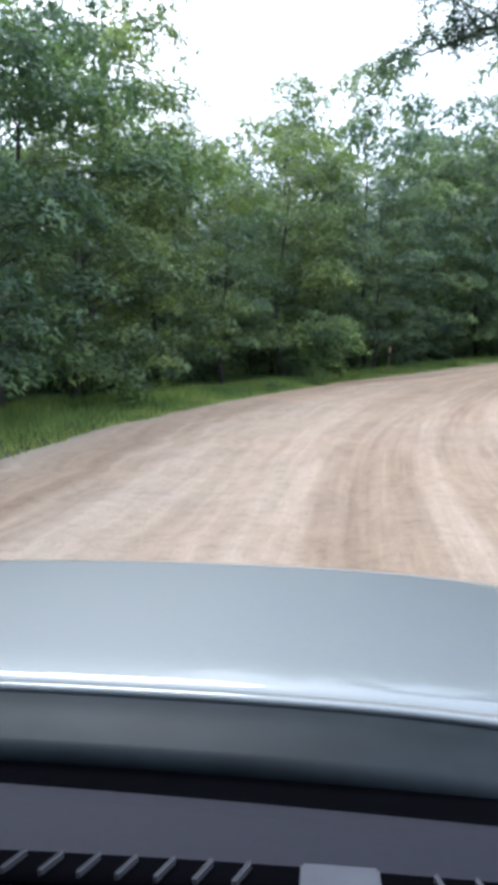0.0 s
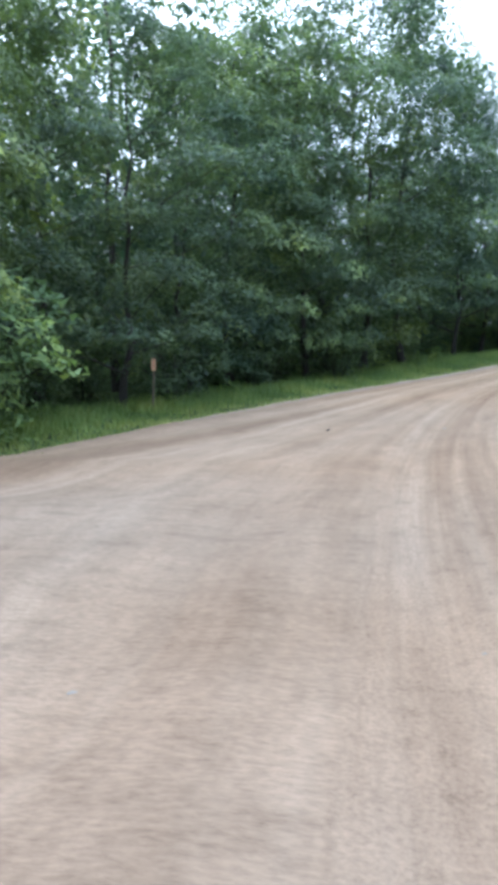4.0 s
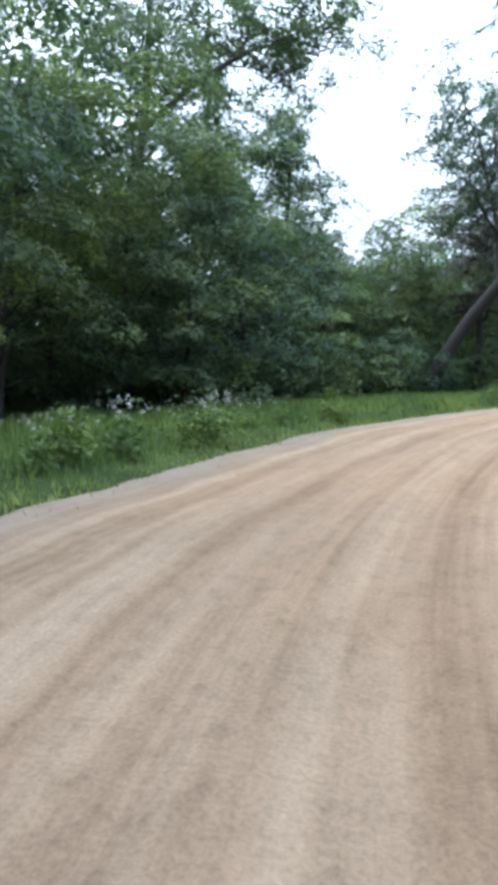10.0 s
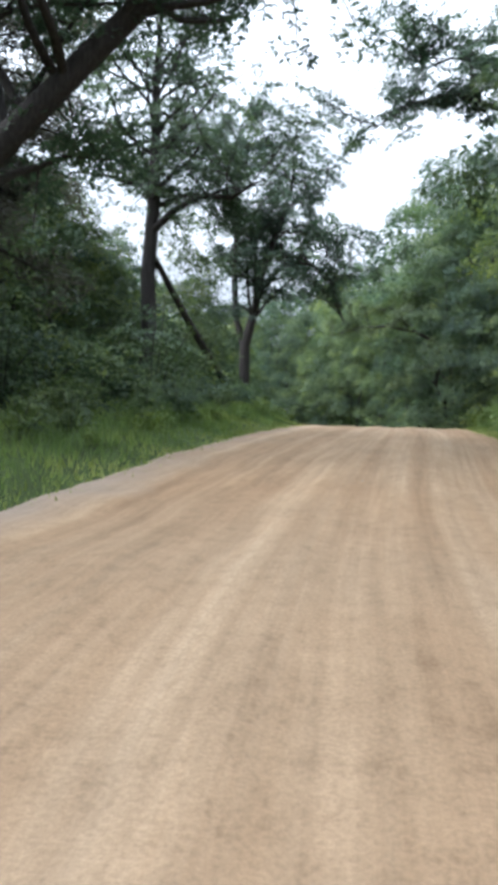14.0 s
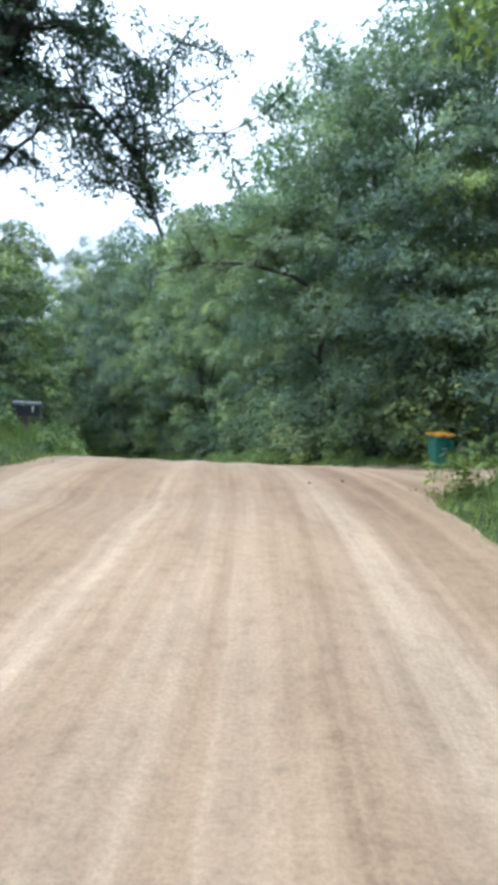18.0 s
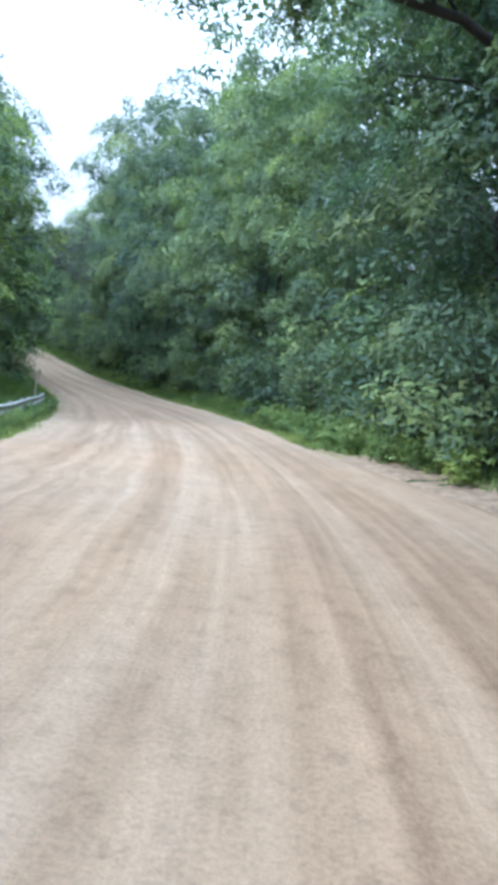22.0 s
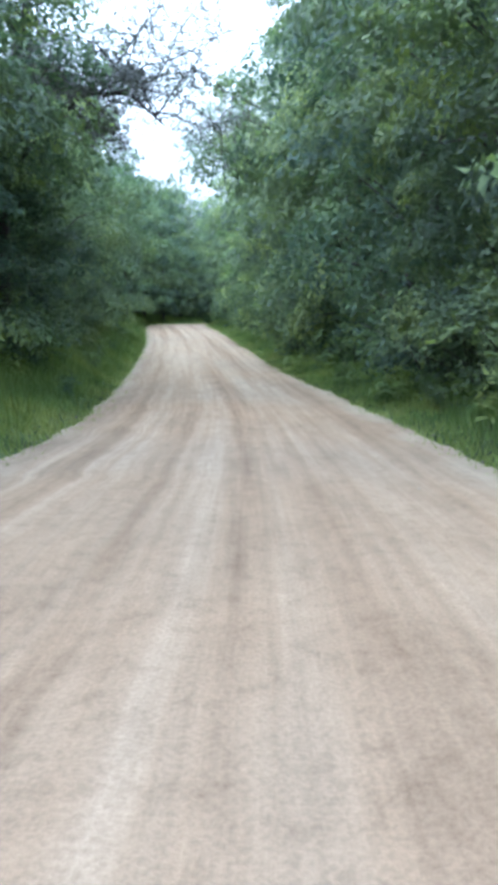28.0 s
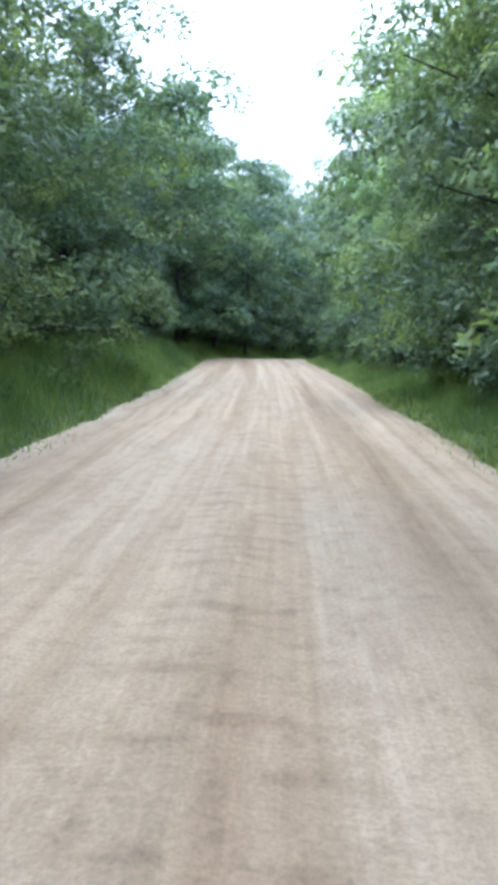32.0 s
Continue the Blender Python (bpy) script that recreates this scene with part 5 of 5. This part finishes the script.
# ---- loose stones along the gravel edges ----
def build_stones(n):
    r = np.random.RandomState(9)
    bm = bmesh.new()
    bmesh.ops.create_icosphere(bm, subdivisions=1, radius=1.0)
    bv = np.array([v.co[:] for v in bm.verts])
    bf = np.array([[v.index for v in f.verts] for f in bm.faces])
    bm.free()
    s = r.uniform(0, 215, n)
    right = r.uniform(size=n) < 0.5
    edge = np.where(right, edge_r(s), edge_l(s))
    inward = np.where(r.uniform(size=n) < 0.55, np.abs(r.normal(0, 0.55, n)) - 0.25, r.uniform(0, 1, n) ** 1.4 * 4.0)
    off = np.where(right, edge - inward, edge + inward)
    x, y = beside(s, off)
    z = np.maximum(np.interp(s, CS, CL[:, 2]) - 0.02, ground_z(x, y))
    size = 0.010 + 0.028 * r.uniform(size=n) ** 3
    sc = r.uniform(0.6, 1.3, (n, 1, 3)) * size[:, None, None] * np.array([1, 1, 0.7])
    v = (bv[None] * (1 + r.normal(0, 0.12, (n, len(bv), 1)))) * sc + np.stack([x, y, z + size * 0.3], 1)[:, None]
    f = (bf[None] + (np.arange(n) * len(bv))[:, None, None]).reshape(-1, 3)
    me = mesh_np("stones", v.reshape(-1, 3), f, STONE)
    tagged(new("loose_stones", me), "small loose stones scattered along the gravel edges", "stones", kind="stuff")


STONE = plain("stone_grey", (0.2, 0.178, 0.155), 0.9, vary=0.3, grain=3.0)
build_stones(5000)


# ---- roadside objects ----
def box_bm(w, d, h, z0=0.0, bevel=0.01, taper=1.0, seg=2):
    bm = bmesh.new()
    bmesh.ops.create_cube(bm, size=1.0)
    for v in bm.verts:
        k = taper if v.co.z < 0 else 1.0
        v.co = Vector((v.co.x * w * k, v.co.y * d * k, (v.co.z + 0.5) * h + z0))
    if bevel:
        bmesh.ops.bevel(bm, geom=bm.edges[:], offset=bevel, segments=seg, affect="EDGES")
    return bm


def cyl_bm(r1, r2, length, axis="Z", seg=20, bevel=0.0):
    bm = bmesh.new()
    bmesh.ops.create_cone(bm, cap_ends=True, segments=seg, radius1=r1, radius2=r2, depth=length)
    if bevel:
        bmesh.ops.bevel(bm, geom=[e for e in bm.edges if len(e.link_faces) == 2 and e.calc_face_angle(0) > 0.8], offset=bevel, segments=2, affect="EDGES")
    if axis == "X":
        bmesh.ops.rotate(bm, verts=bm.verts, matrix=Matrix.Rotation(radians(90), 3, "Y"))
    if axis == "Y":
        bmesh.ops.rotate(bm, verts=bm.verts, matrix=Matrix.Rotation(radians(90), 3, "X"))
    return bm


def moved(bm, x, y, z, rx=0, ry=0, rz=0):
    bm.transform(pose(x, y, z, rx, ry, rz))
    return bm


BIN_GREEN = plain("bin_green_plastic", (0.02, 0.16, 0.13), 0.45, vary=0.2, grain=6)
BIN_YELLOW = plain("bin_yellow_plastic", (0.75, 0.40, 0.06), 0.45, vary=0.15, grain=6)
RUBBER = plain("black_rubber", (0.02, 0.02, 0.02), 0.8)
PALE = plain("pale_concrete", (0.52, 0.52, 0.5), 0.85, vary=0.2, grain=8)
BOX_DARK = plain("mailbox_dark_metal", (0.025, 0.028, 0.035), 0.4, 0.3)
BOX_TRIM = plain("mailbox_pale_trim", (0.55, 0.56, 0.56), 0.5)
WOOD = plain("weathered_wood", (0.18, 0.14, 0.11), 0.9, vary=0.3, grain=10)
TAG = plain("marker_orange", (0.72, 0.42, 0.27), 0.6)

# wheeled bin by the side drive
p = at(107.2, 6.55)
wheelie = tagged(new("wheeled_bin"), "green plastic wheeled bin with a yellow lid by the road", "bin")
wheelie.matrix_basis = pose(p.x, p.y, p.z, 3.0, -3.5, heading(106.2) + 8)
part("body", box_bm(0.62, 0.70, 0.92, 0.06, 0.035, 0.78), BIN_GREEN, wheelie)
part("rim", moved(box_bm(0.67, 0.75, 0.06, 0, 0.02), 0, 0, 0.95), BIN_GREEN, wheelie)
lid = part("lid", moved(box_bm(0.68, 0.78, 0.055, 0, 0.025), 0, -0.01, 1.015), BIN_YELLOW, wheelie, "yellow hinged lid")
part("lid_ridge", moved(box_bm(0.46, 0.5, 0.03, 0, 0.012), 0, -0.02, 1.068), BIN_YELLOW, lid)
part("handle", moved(cyl_bm(0.016, 0.016, 0.5, "X"), 0, 0.43, 0.98), BIN_GREEN, wheelie)
part("label_bar", moved(box_bm(0.16, 0.006, 0.03, 0, 0.0), -0.05, -0.325, 0.62), BOX_TRIM, wheelie, "pale marking on the front")
for sx in (-1, 1):
    wh = part("wheel", moved(cyl_bm(0.12, 0.12, 0.05, "X", 20, 0.01), sx * 0.27, 0.27, 0.12), RUBBER, wheelie)
    part("hub", moved(cyl_bm(0.05, 0.05, 0.056, "X", 12), sx * 0.27, 0.27, 0.12), BIN_GREEN, wh)

# mailbox on its post, in the weeds of the bank
p = at(106.0, -5.5)
mail = tagged(new("mailbox"), "dark metal mailbox with a pale top edge on a post", "mailbox")
mail.matrix_basis = pose(p.x, p.y, CL[int(np.searchsorted(CS, 106.0)), 2] - 0.1, 0, 0, heading(106.0)) @ Matrix.Scale(1.25, 4)
part("post", box_bm(0.09, 0.09, 0.9, 0, 0.008), WOOD, mail)


def mail_body():
    bm = bmesh.new()
    n, w, d, h = 10, 0.58, 0.26, 0.24
    ring = [(-d / 2, 0.0)] + [(-d / 2 * math.cos(math.pi * k / n), h + d / 2 * 0.55 * math.sin(math.pi * k / n)) for k in range(n + 1)] + [(d / 2, 0.0)]
    a = [bm.verts.new((-w / 2, y, z)) for y, z in ring]
    b = [bm.verts.new((w / 2, y, z)) for y, z in ring]
    bm.faces.new(a)
    bm.faces.new(b[::-1])
    for i in range(len(ring)):
        j = (i + 1) % len(ring)
        bm.faces.new((a[i], b[i], b[j], a[j]))
    bmesh.ops.recalc_face_normals(bm, faces=bm.faces)
    return moved(bm, 0, 0, 0.9)


part("body", mail_body(), BOX_DARK, mail)
part("door", moved(box_bm(0.012, 0.25, 0.27, 0, 0.004), -0.297, 0, 0.905), BOX_DARK, mail)
part("top_trim", moved(box_bm(0.6, 0.10, 0.022, 0, 0.006), 0, 0, 1.205), BOX_TRIM, mail, "pale strip along the top")
part("flag", moved(box_bm(0.03, 0.006, 0.13, 0, 0.002), 0.15, -0.136, 1.0), BOX_TRIM, mail)
part("plate", moved(box_bm(0.66, 0.3, 0.02, 0, 0.004), 0, 0, 0.885), WOOD, mail)

# steel guardrail in the grass on the inside of the bend
RAIL = plain("galvanised_steel", (0.36, 0.37, 0.36), 0.65, 0.5, vary=0.3, grain=5)
RAIL_S = np.arange(112.0, 133.3, 0.5)
guard = tagged(new("guardrail"), "grey galvanised guardrail half hidden in the roadside grass", "guardrail")


def rail_at(s):
    i = int(np.searchsorted(CS, s))
    off = float(np.interp(s, [112, 122, 133], [-5.7, -5.3, -4.75]))
    q = CL[i, :2] + CN[i] * off
    return Vector((q[0], q[1], CL[i, 2])), Vector((CN[i][0], CN[i][1], 0))


def rail_bm():
    """W-shaped beam swept along the verge."""
    bm = bmesh.new()
    prof = ((0.0, 0.56), (0.05, 0.53), (0.05, 0.48), (0.0, 0.43), (0.0, 0.38), (0.05, 0.33), (0.05, 0.28), (0.0, 0.25))
    rows = []
    for s in RAIL_S:
        q, side = rail_at(s)
        sag = 0.015 * math.sin(s * 0.9)
        front = [bm.verts.new(q + side * x + Vector((0, 0, z + sag))) for x, z in prof]
        back = [bm.verts.new(q + side * (x - 0.006) + Vector((0, 0, z + sag))) for x, z in prof[::-1]]
        rows.append(front + back)
    for a, b in zip(rows, rows[1:]):
        for k in range(len(a)):
            j = (k + 1) % len(a)
            bm.faces.new((a[k], a[j], b[j], b[k]))
    bm.faces.new(rows[0])
    bm.faces.new(rows[-1][::-1])
    bmesh.ops.recalc_face_normals(bm, faces=bm.faces)
    return bm


beam = part("rail", rail_bm(), RAIL, guard)
for k in range(11):
    s = 112.4 + 2.0 * k
    q, side = rail_at(s)
    g = at(s, float(np.interp(s, [112, 122, 133], [-5.7, -5.3, -4.75])) - 0.09)
    part("post", moved(box_bm(0.10, 0.06, q.z + 0.58 - g.z + 0.15, 0, 0.006), g.x, g.y, g.z - 0.15, 0, 0, heading(s)), RAIL, guard)
    part("bolt", moved(cyl_bm(0.018, 0.018, 0.03, "X", 8), q.x + side.x * 0.01, q.y + side.y * 0.01, q.z + 0.405, 0, 0, heading(s)), RAIL, beam)
q, side = rail_at(133.2)
part("end_piece", moved(cyl_bm(0.11, 0.11, 0.33, "Z", 18, 0.012), q.x - side.x * 0.05, q.y - side.y * 0.05, q.z + 0.405), RAIL, guard, "rounded steel end piece")
p = at(134.6, -5.1)
refl = tagged(new("reflector_post"), "slim pale reflector post in the verge grass", "marker post")
refl.matrix_basis = pose(p.x, p.y, p.z - 0.1, 0, 2, heading(134.6))
part("post", box_bm(0.08, 0.03, 0.95, 0, 0.008), PALE, refl)
part("reflector", moved(box_bm(0.05, 0.006, 0.1, 0, 0.002), 0, -0.018, 0.76), TAG, refl, "small orange reflector")

# small trail marker in the trees
p = at(36.0, -7.1)
mk = tagged(new("trail_marker"), "thin wooden stake with a small orange tag", "marker")
mk.matrix_basis = pose(p.x, p.y, p.z - 0.05, 0, 3, heading(36.0))
part("stake", box_bm(0.04, 0.03, 1.45, 0, 0.004), WOOD, mk)
part("tag", moved(box_bm(0.13, 0.012, 0.3, 0, 0.004), 0, -0.022, 1.1), TAG, mk, "small orange tag")

# short dark sticks lying on the gravel
for i, (s, off, ln, turn) in enumerate(((97.9, 1.5, 0.09, 10), (97.2, 0.9, 0.06, 50), (121.0, 2.6, 0.2, 70), (99.5, 3.4, 0.2, 5), (33.0, -1.5, 0.08, 30))):
    p = at(s, off)
    j = int(np.searchsorted(CS, s))
    bm = cyl_bm(0.016, 0.009, ln, "X", 7)
    for v in bm.verts:
        v.co.z += 0.02 * math.sin(v.co.x * 9)
    me = bpy.data.meshes.new("stick")
    bm.to_mesh(me)
    bm.free()
    me.materials.append(BARK)
    st = tagged(new("stick", me), "short dark stick lying on the gravel", "stick", "sticks on the road")
    st.matrix_basis = pose(p.x, p.y, CL[j, 2] + 0.045, 0, 0, turn)


# ---- the car, standing where the drive begins ----
PAINT = plain("silver_blue_paint", (0.088, 0.097, 0.103), 0.55, 0.0, 0.8, 60, 0.03)
TRIM_DARK = plain("dark_cowl_plastic", (0.008, 0.0105, 0.013), 0.5, vary=0.25, grain=14, spec=0.05)
DASH = plain("dash_grey_plastic", (0.012, 0.0118, 0.017), 0.7, vary=0.1, grain=120, spec=0.06)
# near-black base colour holds the shade inside the gap and the vent slots
VENT_GAP_SHADE = plain("vent_gap_shade_black", (0.0015, 0.0015, 0.002), 0.95, spec=0.0)
SENSOR = plain("sensor_grey_plastic", (0.05, 0.05, 0.06), 0.7, spec=0.1)
VENT_RIB = plain("vent_grey_rib", (0.06, 0.059, 0.068), 0.7, spec=0.1)
RIM_METAL = plain("rim_alloy", (0.55, 0.56, 0.58), 0.3, 0.9)
LAMP_GLASS = plain("headlamp_clear", (0.6, 0.63, 0.66), 0.1, 0.2, 1.0)


def sheet_bm(fn, nu, nv, thick):
    """A curved panel: fn(u, v) gives its top; it is closed below at the given thickness."""
    bm = bmesh.new()
    top = [[bm.verts.new(fn(i / nu, j / nv)) for j in range(nv + 1)] for i in range(nu + 1)]
    low = [[bm.verts.new(v.co - Vector((0, 0, thick))) for v in row] for row in top]
    for i in range(nu):
        for j in range(nv):
            bm.faces.new((top[i][j], top[i + 1][j], top[i + 1][j + 1], top[i][j + 1]))
            bm.faces.new((low[i][j + 1], low[i + 1][j + 1], low[i + 1][j], low[i][j]))
    rim = [(i, 0) for i in range(nu)] + [(nu, j) for j in range(nv)] + [(i, nv) for i in range(nu, 0, -1)] + [(0, j) for j in range(nv, 0, -1)]
    for a, b in zip(rim, rim[1:] + rim[:1]):
        bm.faces.new((top[b[0]][b[1]], top[a[0]][a[1]], low[a[0]][a[1]], low[b[0]][b[1]]))
    bmesh.ops.recalc_face_normals(bm, faces=bm.faces)
    for f in bm.faces:
        f.smooth = True
    return bm


car = tagged(new("car"), "silver-blue car with open windscreen standing on the gravel", "car")
CAR_TURN, CAR_SHIFT = -6.0, -0.42
car.matrix_basis = pose(PATH[0][1], PATH[0][2], PATH[0][3] - 1.5 + 0.02, 0, 0, CAR_TURN)


def hood_top(u, v):
    x = (u - 0.5) * 1.84
    y = 0.925 - 0.03 * (x / 0.8) ** 2 + v * (1.38 - 0.04 * (x / 0.8) ** 2)
    z = 1.05 + 0.012 * (1 - max(0.0, 1 - v / 0.09) ** 2) - 0.115 * v - 0.40 * max(0, v - 0.72) ** 1.6 * 2.2 - 0.02 * (abs(x) / 0.9) ** 4
    return Vector((x + CAR_SHIFT, y, z))


hood = part("hood", sheet_bm(hood_top, 36, 30, 0.02), PAINT, car, "glossy silver-blue hood")
part("hood_lip", sheet_bm(lambda u, v: Vector(((u - 0.5) * 1.58 + CAR_SHIFT, 0.91 - 0.03 * ((u - 0.5) * 1.98) ** 2 + v * 0.02, 1.058 - 0.02 * abs(2 * u - 1) ** 4)), 30, 2, 0.012), PAINT, hood)
part("cowl", sheet_bm(lambda u, v: Vector(((u - 0.5) * 1.5 + CAR_SHIFT, 0.765 + v * 0.165 - 0.03 * ((u - 0.5) * 1.9) ** 2, 1.045 + 0.012 * math.sin(v * 3.1) - 0.02 * abs(2 * u - 1) ** 4)), 30, 8, 0.03), TRIM_DARK, car, "dark plastic cowl")
dash = part("dashboard", sheet_bm(lambda u, v: Vector(((u - 0.5) * 1.46 + CAR_SHIFT, 0.235 + v * 0.328 - 0.03 * (2 * u - 1) ** 2, 1.128 + 0.008 * math.sin(v * 3.1) - 0.06 * (1 - v) ** 4)), 30, 14, 0.2), DASH, car, "grey moulded dashboard top")
# added black sheet: cabin shade between dashboard and cowl, put in as colour
part("dash_gap_shade", sheet_bm(lambda u, v: Vector(((u - 0.5) * 1.44 + CAR_SHIFT, 0.50 + v * 0.34, 1.03)), 12, 2, 0.05), VENT_GAP_SHADE, car, "black sheet standing for the shade in the gap below the windscreen")
VENT_X0, VENT_Y = -0.30, 0.452


def vent_y(x):
    return VENT_Y - 0.02 * (x / 0.5) ** 2


vent = part("defrost_vent", sheet_bm(lambda u, v: Vector((-0.42 + u * 0.84, vent_y(-0.42 + u * 0.84) - 0.015 + v * 0.03, 1.139)), 24, 2, 0.006), VENT_GAP_SHADE, dash, "black defroster slot strip")
for i in range(22):
    x = VENT_X0 + i * 0.0275
    if -0.03 < x < 0.062:
        continue
    part("rib", moved(box_bm(0.0032, 0.025, 0.008, 0, 0.0015), x, vent_y(x), 1.137, 0, 0, -24 if i < 11 else 14), VENT_RIB, vent)
part("sensor_cover", moved(box_bm(0.056, 0.034, 0.006, 0, 0.002), 0.016, vent_y(0.016), 1.136), SENSOR, dash, "square grey sensor cover")
for sx in (-1, 1):
    side = CAR_SHIFT + sx * 0.9
    part("fender", moved(box_bm(0.14, 1.2, 0.36, 0, 0.06, 1.0, 3), side - sx * 0.03, 1.55, 0.50), PAINT, car)
    door = part("door", moved(box_bm(0.07, 1.15, 0.62, 0, 0.03, 0.96, 3), side, 0.22, 0.42), PAINT, car)
    part("door_handle", moved(box_bm(0.03, 0.2, 0.035, 0, 0.01), side + sx * 0.045, -0.12, 0.9), PAINT, door)
    rear = part("rear_door", moved(box_bm(0.07, 1.0, 0.62, 0, 0.03, 0.96, 3), side, -0.88, 0.42), PAINT, car)
    part("door_handle", moved(box_bm(0.03, 0.2, 0.035, 0, 0.01), side + sx * 0.045, -1.18, 0.9), PAINT, rear)
    part("rear_quarter", moved(box_bm(0.12, 1.05, 0.65, 0, 0.05, 0.96, 3), side - sx * 0.02, -1.92, 0.42), PAINT, car)
    for y0, z0, y1, z1 in ((0.62, 1.03, 0.05, 1.68), (-0.36, 1.03, -0.42, 1.70), (-1.75, 1.03, -1.55, 1.68)):
        bm = box_bm(0.06, 0.07, 1.0, 0, 0.015)
        for v in bm.verts:
            k = v.co.z
            v.co = Vector((v.co.x + side - sx * (0.03 + 0.13 * k), v.co.y + y0 + (y1 - y0) * k, z0 + (z1 - z0) * k))
        part("pillar", bm, PAINT, car)
    part("headlamp", moved(box_bm(0.34, 0.22, 0.14, 0, 0.05, 0.9, 3), side - sx * 0.2, 2.16, 0.64), LAMP_GLASS, car)
    for y in (1.62, -1.22):
        tyre = part("tyre", moved(cyl_bm(0.35, 0.35, 0.22, "X", 36, 0.04), side - sx * 0.05, y, 0.35), RUBBER, car)
        part("rim", moved(cyl_bm(0.22, 0.22, 0.235, "X", 24, 0.01), side - sx * 0.05, y, 0.35), RIM_METAL, tyre)
part("roof", sheet_bm(lambda u, v: Vector(((u - 0.5) * 1.36 + CAR_SHIFT, -1.85 + v * 1.95, 1.72 + 0.05 * math.sin(math.pi * v) - 0.04 * (2 * u - 1) ** 4)), 20, 20, 0.05), PAINT, car)
part("front_bumper", moved(box_bm(1.72, 0.3, 0.34, 0, 0.1, 0.94, 3), CAR_SHIFT, 2.26, 0.34), PAINT, car)
part("grille", moved(box_bm(0.9, 0.06, 0.16, 0, 0.03), CAR_SHIFT, 2.36, 0.56), TRIM_DARK, car)
part("tailgate", moved(box_bm(1.6, 0.1, 0.75, 0, 0.05, 0.96, 3), CAR_SHIFT, -2.42, 0.42), PAINT, car)
part("floor_pan", moved(box_bm(1.55, 4.4, 0.12, 0, 0.03), CAR_SHIFT, -0.05, 0.26), TRIM_DARK, car)
PANE = plain("tinted_glass", (0.03, 0.035, 0.04), 0.06, 0.0, 0.5)
LAMP_RED = plain("tail_lamp_red", (0.35, 0.02, 0.02), 0.2)
for sx in (-1, 1):
    side = CAR_SHIFT + sx * 0.9
    for y0, y1, nm in ((-0.34, 0.40, "front_window"), (-1.60, -0.44, "rear_window")):
        bm = box_bm(0.008, abs(y1 - y0), 0.6, 0, 0.002)
        for v in bm.verts:
            k = v.co.z / 0.6
            lean = -0.34 * k if nm == "front_window" and v.co.y > 0 else 0.0
            v.co = Vector((v.co.x + side - sx * (0.03 + 0.12 * k), v.co.y + (y0 + y1) / 2 + lean, 1.05 + v.co.z))
        part(nm, bm, PANE, car)
    mirror = part("wing_mirror", moved(box_bm(0.2, 0.1, 0.14, 0, 0.04, 0.9, 3), side + sx * 0.14, 0.52, 1.0), PAINT, car)
    part("mirror_glass", moved(box_bm(0.16, 0.006, 0.1, 0, 0.01), side + sx * 0.14, 0.467, 1.02), PANE, mirror)
    part("tail_lamp", moved(box_bm(0.2, 0.1, 0.26, 0, 0.03), side - sx * 0.12, -2.44, 0.82), LAMP_RED, car)
part("rear_glass", moved(box_bm(1.3, 0.012, 0.62, 0, 0.003), CAR_SHIFT, -1.98, 1.12, 32, 0, 0), PANE, car)
part("rear_bumper", moved(box_bm(1.7, 0.2, 0.26, 0, 0.07, 0.95, 3), CAR_SHIFT, -2.46, 0.34), PAINT, car)
